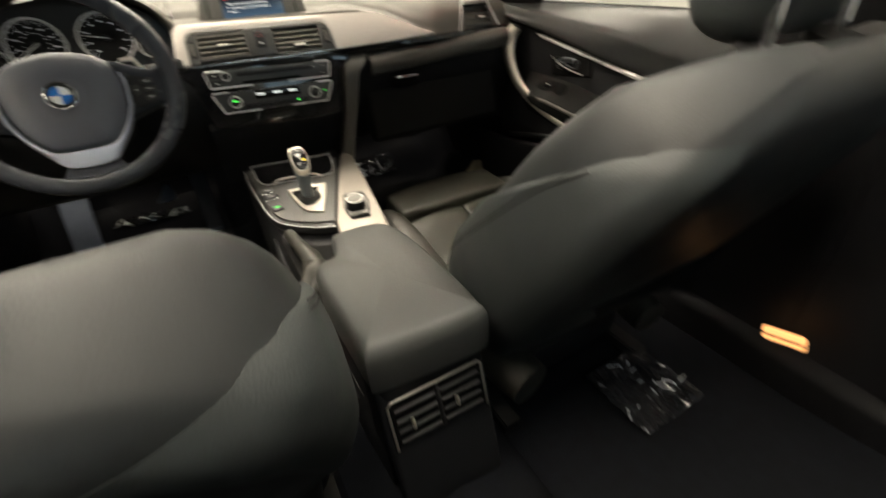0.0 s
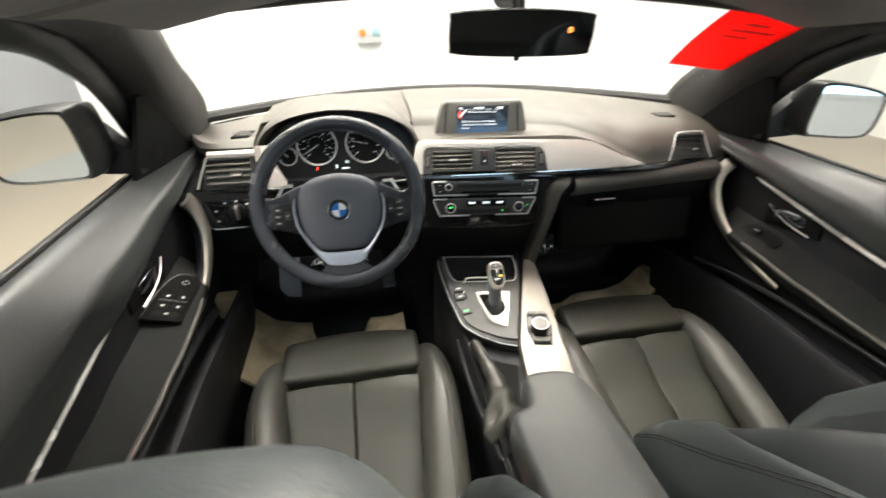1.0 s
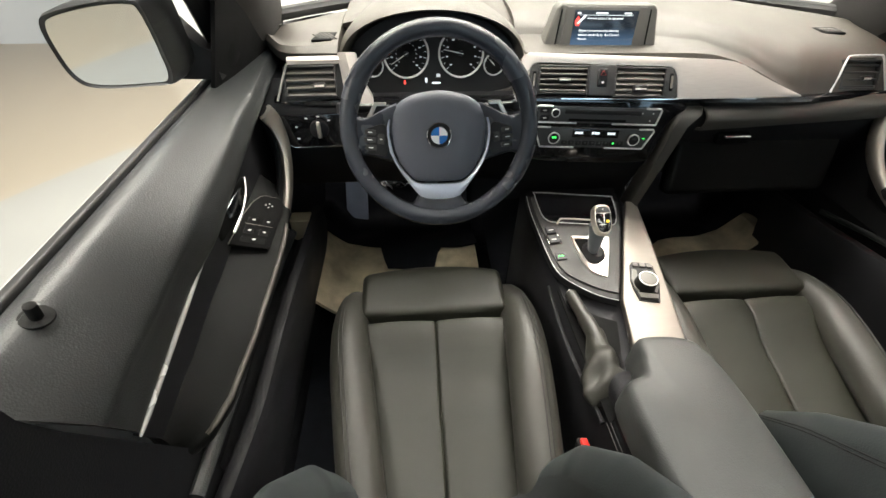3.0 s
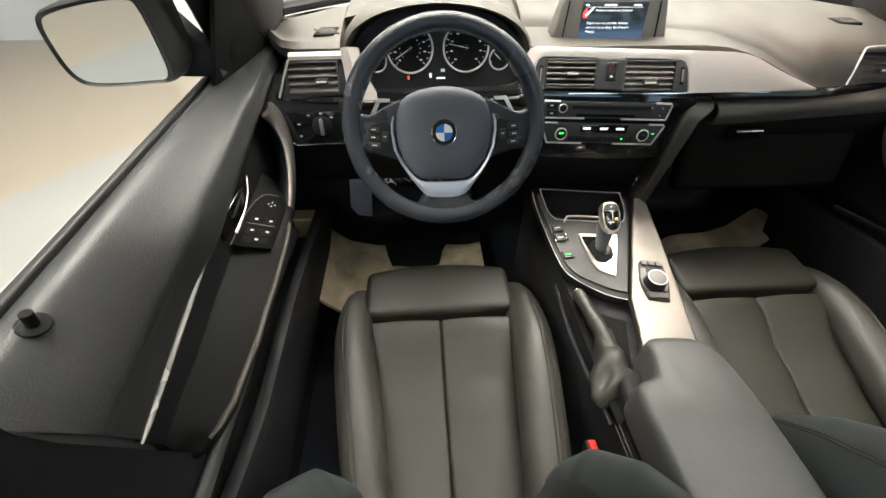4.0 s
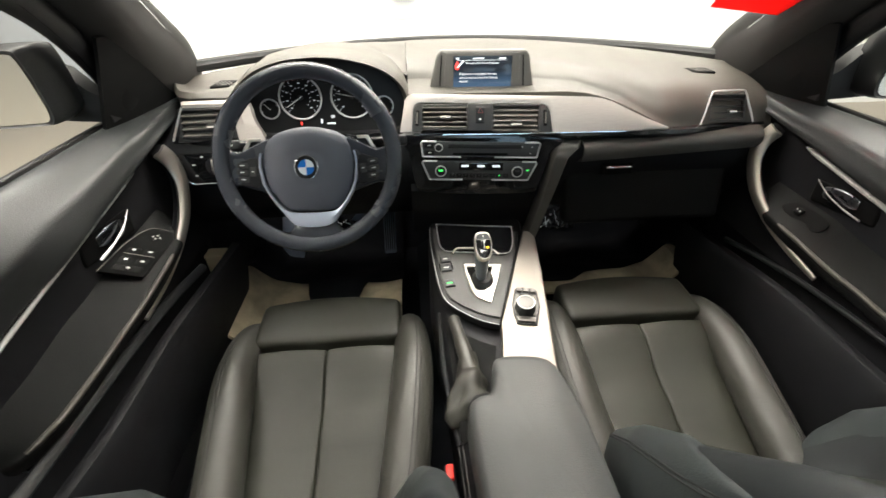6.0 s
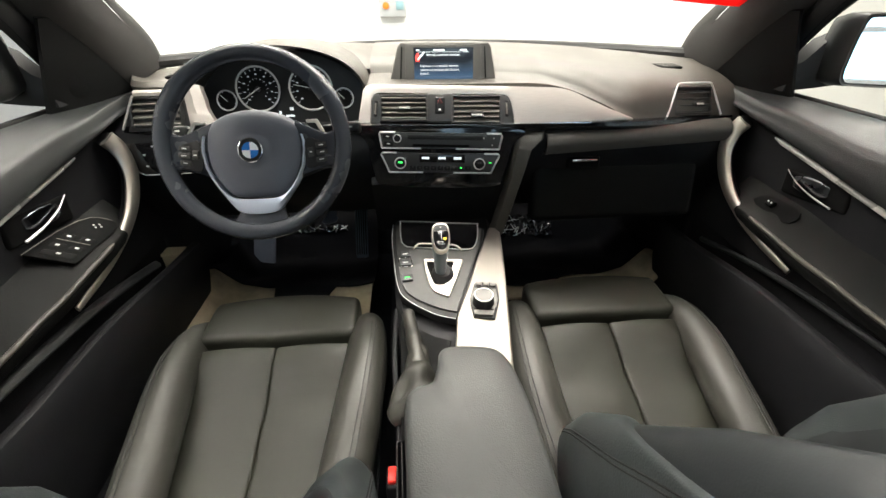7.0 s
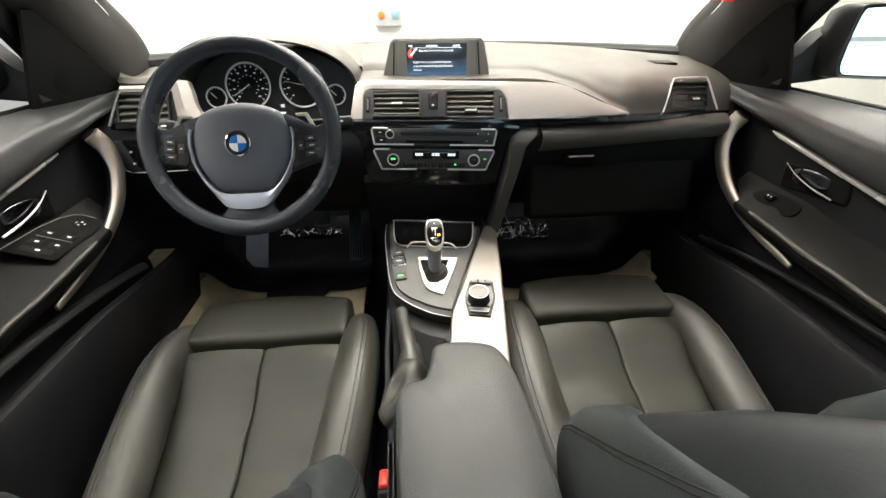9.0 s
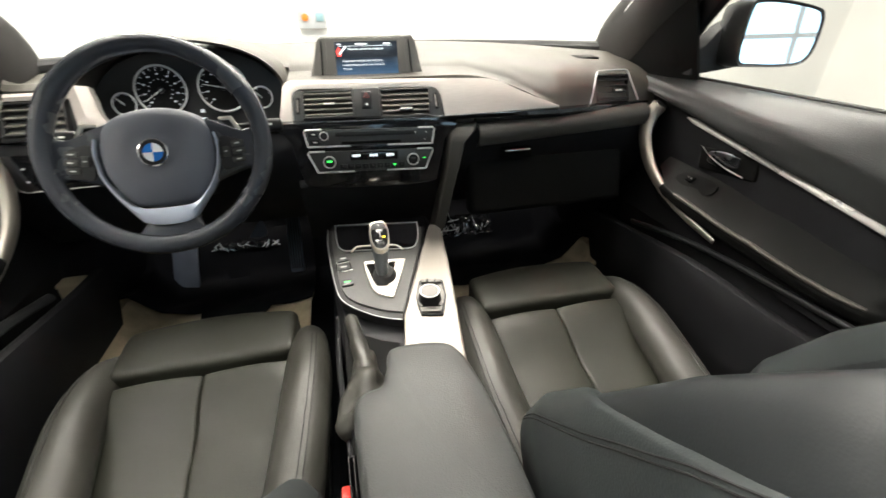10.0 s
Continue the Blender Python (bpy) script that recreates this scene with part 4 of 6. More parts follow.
        part("switch_lip", rounded(0.048, 0.002, 0.002, 0.0008, (1, 1, 1), 1, m=sw_m @ pose(0.0005, -0.0255, 0.0055)), SLAT, plate)
        for a in range(4):
            part("mirror_switch_dot", rounded(0.0028, 0.0028, 0.001, 0.0004, (1, 1, 1), 1, m=sw_m @ pose(0.004 + 0.006 * math.cos(a * math.pi / 2), 0.040 + 0.006 * math.sin(a * math.pi / 2), 0.0065)), ICON, plate)
    else:
        plate = part("switch_plate", prism(cr_flat([(-0.020, -0.05), (0.016, -0.05), (0.018, 0.03), (0.0, 0.055), (-0.016, 0.04)]), 0.004, sw_m @ pose(0, 0, -0.003), 0.001), DARK_GAP, d, "small black switch plate")
        b = part("window_switch", rounded(0.016, 0.018, 0.008, 0.003, (2, 2, 1), 2, m=sw_m @ pose(0, 0.012, 0.006, 10)), SAIL, d, "black rocker switch")
        for o in (-0.004, 0.004):
            part("switch_icon", rounded(0.003, 0.0026, 0.0008, 0.0003, (1, 1, 1), 1, m=sw_m @ pose(0, 0.012 + o, 0.0102 + 0.18 * o, 10)), ICON, b)
    return d


def cr_flat(pts, closed=True):
    return [(p.x, p.y) for p in cr([(x, y, 0) for x, y in pts], 4, closed)]


ICON = mat("printed_white", (0.75, 0.75, 0.73), 0.5, wear=0)
door_l = build_door(-1)
door_r = build_door(1)


# ---- air vents ----
def build_vent(name, m, fields, slats, label, tabs, blade):
    """Slatted openings in a face whose x, y lie across and up, opening towards z. fields: left, right, lower, upper and the slats' tilt."""
    v = thing(name, m.translation, label, "air vent", "dashboard vents")
    for f, (x0, x1, y0, y1, tilt) in enumerate(fields):
        w, h, cx, cy = x1 - x0, y1 - y0, (x0 + x1) / 2, (y0 + y1) / 2
        part("cavity", rounded(w, h, 0.030, 0.004, (1, 1, 1), 2, m=m @ pose(cx, cy, -0.030)), DARK_GAP, v)
        for x, y, a, b in ((cx, y1, w + 0.004, 0.004), (cx, y0, w + 0.004, 0.004), (x0, cy, 0.004, h), (x1, cy, 0.004, h)):
            part("frame_bar", rounded(a, b, 0.018, 0.0015, (2, 2, 1), 2, m=m @ pose(x, y, -0.007)), VENT, v)
        step = h / slats
        for k in range(slats):
            y = y1 - step * (k + 0.55)
            part("slat", rounded(w - 0.003, 0.0042, 0.020, 0.0018, (2, 1, 2), 2, m=m @ pose(cx, y, -0.009, tilt)), blade, v)
        for g, x, k, tw, th in tabs:
            if g == f:
                y = y1 - step * (k + 0.55)
                tab = part("slide_tab", rounded(tw, th, 0.012, 0.003, (2, 1, 1), 2, m=m @ pose(x, y, 0.001)), VENT, v)
                part("tab_inlay", rounded(tw - 0.005, 0.0042, 0.002, 0.0008, (1, 1, 1), 1, m=m @ pose(x, y - 0.3 * th + 0.002, 0.0075)), SATIN, tab, "bright metal tab inlay")
    return v


GREEN = mat("green_indicator", (0.02, 0.3, 0.05), 0.4, wear=0, emit=(0.05, 1.0, 0.12), power=1.6)
LCD_WHITE = mat("lit_white_digits", (0.5, 0.5, 0.5), 0.4, wear=0, emit=(0.85, 0.95, 1.0), power=0.8)
RED_LIT = mat("lit_red", (0.4, 0.02, 0.02), 0.4, wear=0, emit=(1.0, 0.06, 0.04), power=1.5)
ORANGE_LIT = mat("lit_orange", (0.4, 0.1, 0.02), 0.4, wear=0, emit=(1.0, 0.25, 0.05), power=2.0)
YELLOW_LIT = mat("lit_yellow", (0.5, 0.35, 0.02), 0.4, wear=0, emit=(1.0, 0.7, 0.05), power=1.2)
DIAL_WHITE = mat("dial_print", (0.6, 0.62, 0.65), 0.5, wear=0, emit=(0.8, 0.86, 0.95), power=0.22)

# centre pair of vents with the hazard button between
CV = facing((0.007, 0.806, 0.936), (-0.09, -1.0, 0.50))
cv = build_vent("center_vent", CV, ((-0.1435, -0.0365, -0.0295, 0.0265, -7), (0.0245, 0.1335, -0.0335, 0.0250, 38)), 5, "pair of black slatted centre vents in a brushed metal surround", ((0, -0.088, 2, 0.030, 0.0085), (1, 0.080, 3, 0.030, 0.015)), SLAT)
back = [(-0.1660, -0.040), (-0.1650, 0.016), (-0.1600, 0.0260), (-0.1480, 0.0320), (0.1430, 0.0280), (0.1520, 0.0235), (0.1590, 0.0120), (0.1670, -0.040)]
for poly_ in ([back[0], back[1], back[2], back[3], (-0.1455, 0.032), (-0.1455, -0.040)], [(0.1355, -0.040), (0.1355, 0.0285), back[4], back[5], back[6], back[7]]):
    cheek = part("wheel_cheek", prism(poly_, 0.012, CV @ pose(0, 0, -0.0135), 0.001), VENT, cv, "dark grey vent cheek")
    xc = sum(x for x, _ in poly_) / len(poly_)
    part("thumbwheel_slot", rounded(0.0075, 0.036, 0.004, 0.002, (1, 4, 1), 2, m=CV @ pose(xc, -0.003, -0.0015, 0, 0, 3 if xc > 0 else -3)), DARK_GAP, cheek)
    part("thumbwheel", rounded(0.0042, 0.026, 0.008, 0.0015, (1, 4, 1), 2, m=CV @ pose(xc, -0.003, -0.0005, 0, 0, 3 if xc > 0 else -3)), SLAT, cheek, "ribbed thumbwheel")
part("middle_block", rounded(0.058, 0.064, 0.024, 0.003, (2, 2, 1), 2, m=CV @ pose(-0.006, -0.002, -0.007)), VENT, cv)
haz = part("hazard_button", rounded(0.022, 0.038, 0.008, 0.004, (2, 2, 1), 3, m=CV @ pose(-0.006, 0.003, 0.004)), BLACK, cv, "black button with a red triangle")
bm = tube([CV @ V(-0.006 + 0.0065 * math.sin(a), 0.011 + 0.0065 * math.cos(a), 0.0083) for a in (0, 2.094, 4.189)], 0.0011, 6, True)
part("triangle", bm, mat("dull_red_print", (0.22, 0.02, 0.015), 0.5, wear=0), haz)
part("lock_icon", rounded(0.005, 0.004, 0.001, 0.0004, (1, 1, 1), 1, m=CV @ pose(-0.006, -0.007, 0.0082)), ICON, haz)

# one brushed panel: round the centre vents and on, tapering, before the passenger
trim = thing("center_trim", (0, 0.83, 0.90), "brushed champagne aluminium panel round the centre vents, tapering to a point", "trim")
rows = []
floor_of = [(-0.1690, -0.0375), (-0.1675, -0.020), (-0.1655, 0.017), (-0.1610, 0.0265), (-0.1550, 0.0305), (-0.1480, 0.0325), (0.1430, 0.0285), (0.1510, 0.0245), (0.1575, 0.0155), (0.1615, 0.003), (0.1650, -0.018), (0.1680, -0.0375)]
top_of = [(-0.1960, -0.033), (-0.1900, 0.004), (-0.1840, 0.040), (-0.1770, 0.0495), (-0.1650, 0.0530), (0.0, 0.0505), (0.158, 0.0478), (0.255, 0.0455), (0.280, 0.0425), (0.305, 0.0350), (0.340, 0.0180), (0.385, -0.0020), (0.420, -0.0160), (0.440, -0.0240)]
xs = sorted(set([x for x, _ in floor_of + top_of] + [round(x, 4) for x in np.linspace(-0.14, 0.43, 40)]))
for x in xs:
    lo = lin(floor_of, x) if -0.169 <= x <= 0.168 else lin([(-0.2, -0.0375), (0.17, -0.0380), (0.44, -0.0290)], x)
    hi = max(lo + 0.0015, lin(top_of, x))
    bend = 0.0
    rows.append([CV @ V(x, lo, -0.014), CV @ V(x, lo + 0.0006, -0.0012), CV @ V(x, lo + 0.3 * (hi - lo), bend), CV @ V(x, lo + 0.7 * (hi - lo), bend), CV @ V(x, hi - 0.0008, -0.0016), CV @ V(x, hi + 0.001, -0.010), CV @ V(x, hi + 0.004, -0.034)])
part("brushed_panel", slab(rows, 0.002), TRIM, trim, angle=30)

# outer vents
LV = facing((-0.628, 0.806, 0.936), (0.03, -1.0, 0.45))
build_vent("outer_vent", LV, ((-0.054, 0.050, -0.024, 0.034, 34),), 4, "dark slatted driver-side vent in a silver frame", ((0, 0.016, 2, 0.026, 0.012),), SLAT)
RV = facing((0.632, 0.806, 0.936), (-0.03, -1.0, 0.45))
build_vent("outer_vent", RV, ((-0.061, 0.026, -0.028, 0.032, 20),), 4, "dark slatted passenger-side vent in a silver frame", ((0, -0.006, 2, 0.022, 0.010),), VENT)
for m, s, nm in ((LV, -1, "driver"), (RV, 1, "passenger")):
    fr = thing("vent_frame", m.translation, "thin silver frame round the %s-side vent" % nm, "trim", "vent frames")
    if s < 0:
        band = [m @ V(x, y, 0.001) for x, y in ((-0.074, -0.032), (-0.060, 0.006), (-0.046, 0.040))]
        part("outer_edge", tube(cr(band, 4), 0.0026, 8), SATIN, fr)
        part("surround", prism([(-0.072, -0.034), (-0.045, 0.040), (0.058, 0.040), (0.072, -0.034)], 0.010, m @ pose(0, 0, -0.022), 0.002), VENT, fr, "dark grey vent surround")
        rows = [[m @ V(x, y, z) for x in np.linspace(-0.046, 0.082, 14)] for y, z in ((0.056, -0.016), (0.053, -0.004), (0.046, 0.0), (0.039, -0.002))]
        part("top_band", slab(rows, 0.003), TRIM, fr)
        rows = []
        for v in np.linspace(0, 1, 12):
            x0, x1 = 0.060 + 0.010 * v, lerp([(0, 0.092), (0.35, 0.100), (1, 0.125)], v)
            y = 0.060 - 0.105 * v
            rows.append([m @ V(x, y, z) for x, z in ((x0, -0.004), ((x0 + x1) / 2, 0.002), (x1, -0.006), (x1 + 0.002, -0.02))])
        part("side_band", slab(rows, 0.003), TRIM, fr)
    else:
        pts = cr([m @ V(x, y, 0.002) for x, y in ((-0.083, -0.036), (-0.071, 0.0), (-0.061, 0.034), (-0.053, 0.041), (-0.015, 0.0425), (0.014, 0.0425), (0.024, 0.038), (0.037, 0.004), (0.050, -0.032))], 4)
        part("edge", tube(pts, 0.0022, 8), RING, fr)
        part("surround", prism([(-0.079, -0.036), (-0.057, 0.038), (0.020, 0.040), (0.047, -0.036)], 0.010, m @ pose(0, 0, -0.022), 0.002), VENT, fr, "dark grey vent surround")

# side demister grilles on top of the pad
for s in (-1, 1):
    y0 = 0.912 if s < 0 else 0.940
    gz = [pad_z(s * 0.598, y0 + o) for o in (-0.010, 0.010)]
    gm = facing((s * 0.604, y0, sum(gz) / 2 + (0.0015 if s < 0 else 0.0005)), (0, -(gz[1] - gz[0]) / 0.02, 1.0), (0, 1, 0))
    gr = thing("demister_grille", gm.translation, "small slanted black demister grille in the dash top", "air vent", "demister grilles")
    part("recess", prism([(-0.027, -0.020), (0.016, -0.020), (0.026, 0.021), (-0.014, 0.021)] if s < 0 else [(-0.028, -0.016), (0.034, -0.016), (0.022, 0.016), (-0.040, 0.016)], 0.006, gm @ pose(0, 0, -0.004), 0.002), DARK_GAP, gr)
    for k in range(5):
        part("slat", rounded(0.0032, 0.034 if s < 0 else 0.026, 0.003, 0.001, (1, 2, 1), 1, m=gm @ pose(-0.017 + 0.0086 * k, 0, 0.0012, 0, 0, -s * 38 if s < 0 else 38)), DASH_LOW, gr)

# ---- display on the dash ----
SC = facing((0.016, 0.893, 1.014), (-0.06, -1.0, 0.10))
scr = thing("infotainment_display", (0.016, 0.93, 0.96), "freestanding dash display showing white warning text", "display")
part("housing", prism([(-0.137, -0.062), (0.135, -0.062), (0.114, 0.040), (0.106, 0.050), (-0.100, 0.050), (-0.109, 0.040)], 0.050, SC @ pose(0, 0, -0.056), 0.006, 3), BEZEL, scr, "dark grey housing")
part("bezel", prism([(-0.094, -0.060), (0.092, -0.060), (0.090, 0.0445), (-0.088, 0.0445)], 0.004, SC @ pose(0, 0, -0.0075), 0.0015), BEZEL, scr, "dark grey bezel")
for s in (-1, 1):
    part("side_slot", rounded(0.003, 0.092, 0.003, 0.001, (1, 2, 1), 1, m=SC @ pose(s * 0.1015, -0.006, -0.0055, 0, 0, s * 4)), DARK_GAP, scr)


def screen_material():
    m = bpy.data.materials.new("lit_screen")
    m.use_nodes = True
    nt = m.node_tree
    b = nt.nodes["Principled BSDF"]
    b.inputs["Base Color"].default_value = (0.01, 0.012, 0.015, 1)
    b.inputs["Roughness"].default_value = 0.12
    co = nt.nodes.new("ShaderNodeTexCoord")
    sep = nt.nodes.new("ShaderNodeSeparateXYZ")
    nt.links.new(co.outputs["Generated"], sep.inputs[0])
    ramp = nt.nodes.new("ShaderNodeValToRGB")
    ramp.color_ramp.elements[0].color = (0.07, 0.15, 0.26, 1)
    ramp.color_ramp.elements[1].color = (0.010, 0.013, 0.018, 1)
    ramp.color_ramp.elements[1].position = 0.62
    nt.links.new(sep.outputs["Z"], ramp.inputs[0])
    nt.links.new(ramp.outputs[0], b.inputs["Emission Color"])
    b.inputs["Emission Strength"].default_value = 0.9
    return m


pane = part("screen", rounded(0.142, 0.084, 0.002, 0.0008, (1, 1, 1), 1, m=SC @ pose(0.001, -0.004, -0.0035)), screen_material(), scr, "lit dark blue screen")


def lettering(text, size, m, material, parent, name="text_line"):
    cu = bpy.data.curves.new("text", "FONT")
    cu.body, cu.size, cu.extrude = text, size, 0.0001
    ob = new("text", cu)
    me = bpy.data.meshes.new_from_object(ob.evaluated_get(bpy.context.evaluated_depsgraph_get()))
    bpy.data.objects.remove(ob)
    me.transform(m)
    me.materials.clear()
    me.materials.append(material)
    return part(name, me, material, parent)


for text, x, y, size in (("Remote control not detected", -0.040, 0.0205, 0.0066), ("Engine start not possible. Remote", -0.055, -0.004, 0.0066), ("control may be faulty. See Owner's", -0.055, -0.0125, 0.0066), ("Manual.", -0.055, -0.021, 0.0066)):
    lettering(text, size, SC @ pose(x, y, -0.0022), LCD_WHITE, pane)
for x, w in ((-0.060, 0.008), (-0.010, 0.026), (0.048, 0.016)):
    part("status_bar", rounded(w, 0.003, 0.0006, 0.0002, (1, 1, 1), 1, m=SC @ pose(x, 0.0325, -0.0022)), LCD_WHITE, pane)
part("header_line", rounded(0.120, 0.0007, 0.0005, 0.0002, (1, 1, 1), 1, m=SC @ pose(0.0, 0.0285, -0.0022)), LCD_WHITE, pane)
part("warning_icon", prism([(-0.004, -0.009), (0.004, -0.009), (0.006, 0.0), (0.0, 0.010), (-0.006, 0.0)], 0.0006, SC @ pose(-0.061, 0.017, -0.0024)), RED_LIT, pane)
part("key_icon", prism([(-0.009, -0.006), (-0.006, -0.008), (0.008, 0.006), (0.009, 0.010), (0.004, 0.008)], 0.0006, SC @ pose(-0.053, 0.019, -0.0020)), LCD_WHITE, pane)

# ---- radio and climate panels in a gloss black centre stack ----
RP = facing((0.0, 0.779, 0.836), (-0.05, -1.0, 0.13)) @ pose(0, 0, 0, 0, 0, -1.6)
stack = thing("center_stack", (0, 0.79, 0.62), "gloss black centre stack with radio and climate panels", "center stack")
part("surround", prism(cr_flat([(-0.176, 0.062), (0.176, 0.062), (0.170, 0.02), (0.152, -0.055), (0.135, -0.078), (0.0, -0.084), (-0.135, -0.078), (-0.158, -0.055), (-0.172, 0.02)]), 0.014, RP @ pose(0, 0, -0.010), 0.003), PIANO, stack, "gloss black surround")
part("lower_face", loft([[V(x, y, z) for x in (-0.17, -0.14, -0.05, 0.05, 0.13, 0.16)] for y, z in ((0.792, 0.775), (0.782, 0.760), (0.790, 0.725), (0.812, 0.685), (0.83, 0.65), (0.84, 0.60))], closed=False), LOWER, stack, "black plastic face above the tray")


def panel(name, yc, wt, wb, h, label):
    th = thing(name, RP @ V(0, yc, 0), label, "control panel")
    poly = [(-wb / 2, -h / 2), (wb / 2, -h / 2), (wt / 2, h / 2 - 0.004), (wt / 2 - 0.003, h / 2), (-wt / 2 + 0.003, h / 2), (-wt / 2, h / 2 - 0.004)]
    part("plate", prism(poly, 0.006, RP @ pose(0, yc, 0.002), 0.0015), GREYP, th, "dark grey button plate")
    edge = [RP @ V(x, y + yc, 0.0082) for x, y in poly]
    part("edge_left", tube(edge[:1] + edge[5:] + [edge[4], edge[4] + (edge[3] - edge[4]) * 0.12], 0.0022, 6), RING, th, "thin chrome edge")
    part("edge_right", tube([edge[3] + (edge[4] - edge[3]) * 0.12] + edge[3:0:-1], 0.0022, 6), RING, th, "thin chrome edge")
    part("edge_lower", tube([edge[0], edge[0] + (edge[1] - edge[0]) * 0.33], 0.0020, 6), RING, th)
    part("edge_lower", tube([edge[1], edge[1] + (edge[0] - edge[1]) * 0.37], 0.0020, 6), RING, th)
    return th


GREYP = mat("dark_grey_buttons", (0.040, 0.041, 0.043), 0.35, wear=0.05)
rad = panel("radio_panel", 0.030, 0.286, 0.276, 0.036, "dark grey radio panel with a round knob and disc slot")
part("disc_slot", rounded(0.132, 0.006, 0.004, 0.001, (1, 1, 1), 1, m=RP @ pose(0.0, 0.019, 0.008)), DARK_GAP, rad)
part("mode_strip", rounded(0.175, 0.010, 0.003, 0.001, (1, 1, 1), 1, m=RP @ pose(0.010, 0.0375, 0.008)), BLACK, rad)
kn = part("volume_knob", disc(0.0085, 0.012, RP @ pose(-0.101, 0.036, 0.007), 28, 0.002), BLACK, rad, "round volume knob")
part("knob_ring", ring(0.0085, 0.0014, RP @ pose(-0.101, 0.036, 0.018)), RING, kn)
for x, y in ((-0.124, 0.039), (-0.122, 0.022)):
    part("button", rounded(0.022, 0.011, 0.003, 0.001, (1, 1, 1), 1, m=RP @ pose(x, y, 0.008)), BLACK, rad)
for x, y in ((-0.124, 0.039), (-0.122, 0.022), (0.124, 0.038), (0.121, 0.022), (0.100, 0.038)):
    part("button_mark", rounded(0.007 if x < 0 else 0.003, 0.0022, 0.0006, 0.0002, (1, 1, 1), 1, m=RP @ pose(x, y, 0.0098)), ICON, rad)
cli = panel("climate_panel", -0.022, 0.280, 0.244, 0.046, "dark climate panel with two green-lit round knobs")
part("readout", rounded(0.108, 0.019, 0.003, 0.001, (1, 1, 1), 1, m=RP @ pose(0.004, -0.011, 0.008)), PIANO, cli, "black readout window")
for x in (-0.036, 0.003, 0.040):
    for k in range(3):
        part("digit_bar", rounded(0.0052, 0.0055, 0.0006, 0.0002, (1, 1, 1), 1, m=RP @ pose(x - 0.006 + 0.0062 * k, -0.010, 0.0098)), LCD_WHITE, cli)
for x, g in ((-0.095, True), (0.092, False)):
    kn = part("temperature_knob", disc(0.0125, 0.012, RP @ pose(x, -0.021, 0.007), 32, 0.002), BLACK, cli, "round temperature knob")
    part("knob_ring", ring(0.0125, 0.0017, RP @ pose(x, -0.021, 0.018)), RING, kn)
    part("knob_light", rounded(0.010, 0.004, 0.0008, 0.0003, (1, 1, 1), 1, m=RP @ pose(x, -0.019, 0.0192)), GREEN if g else VENT, kn)
for k in range(9):
    x = -0.066 + 0.0165 * k
    part("button", rounded(0.0145, 0.011, 0.003, 0.001, (1, 1, 1), 1, m=RP @ pose(x, -0.034, 0.008)), BLACK, cli)
    part("button_mark", rounded(0.004, 0.004, 0.0006, 0.0002, (1, 1, 1), 1, m=RP @ pose(x, -0.033, 0.0098)), GREEN if k == 7 else VENT, cli)
part("indicator", rounded(0.006, 0.0025, 0.0006, 0.0002, (1, 1, 1), 1, m=RP @ pose(0.119, -0.020, 0.0088)), GREEN, cli)

# ---- dials ----
for x, y, r in DIALS:
    big = r > 0.04
    dial = part("dial", disc(r, 0.003, CL @ pose(x, y, -0.002), 48), SAIL, hood, "round black dial with white marks")
    part("dial_ring", ring(r, 0.0023 if big else 0.0018, CL @ pose(x, y, 0.0015), 56), RING, dial, "thin chrome ring")
    n = 16 if big else 5
    bm = bmesh.new()
    for k in range(n + 1):
        a = radians(225 - 270 * k / n) if big else radians(200 - 220 * k / n)
        rounded(r * (0.14 if k % 2 == 0 else 0.08), 0.0011, 0.0006, 0.0002, (1, 1, 1), 1, m=CL @ pose(x + 0.86 * r * math.cos(a), y + 0.86 * r * math.sin(a), 0.0014) @ pose(0, 0, 0, 0, 0, math.degrees(a)), bm=bm)
    part("tick_marks", bm, DIAL_WHITE, dial)
    if big:
        bm = bmesh.new()
        for k in range(0, n + 1, 2):
            a = radians(225 - 270 * k / n)
            rounded(0.0052, 0.0026, 0.0006, 0.0002, (1, 1, 1), 1, m=CL @ pose(x + 0.66 * r * math.cos(a), y + 0.66 * r * math.sin(a), 0.0014), bm=bm)
        part("figure_bars", bm, DIAL_WHITE, dial)
        if x < 0:
            bm = bmesh.new()
            for k in range(13):
                a = radians(225 - 270 * k / 12)
                rounded(0.0026, 0.0014, 0.0006, 0.0002, (1, 1, 1), 1, m=CL @ pose(x + 0.46 * r * math.cos(a), y + 0.46 * r * math.sin(a), 0.0014), bm=bm)
            part("inner_figures", bm, DIAL_WHITE, dial)
    a = radians({-0.062: 212, 0.062: 168}.get(x, 135))
    part("needle", tube([CL @ V(x - 0.10 * r * math.cos(a), y - 0.10 * r * math.sin(a), 0.004), CL @ V(x + 0.80 * r * math.cos(a), y + 0.80 * r * math.sin(a), 0.004)], [0.0013, 0.0006], 6), ICON, dial, "white needle")
    part("needle_hub", disc(0.12 * r, 0.004, CL @ pose(x, y, 0.001), 20, 0.001), BLACK, dial)
part("warning_light", rounded(0.004, 0.008, 0.0006, 0.0002, (1, 1, 1), 1, m=CL @ pose(-0.068, -0.056, -0.001)), RED_LIT, hood)
part("seatbelt_light", rounded(0.005, 0.010, 0.0006, 0.0002, (1, 1, 1), 1, m=CL @ pose(-0.018, -0.052, -0.001)), LCD_WHITE, hood)
part("gear_readout", rounded(0.009, 0.007, 0.0006, 0.0002, (1, 1, 1), 1, m=CL @ pose(0.010, -0.042, -0.001)), DIAL_WHITE, hood)
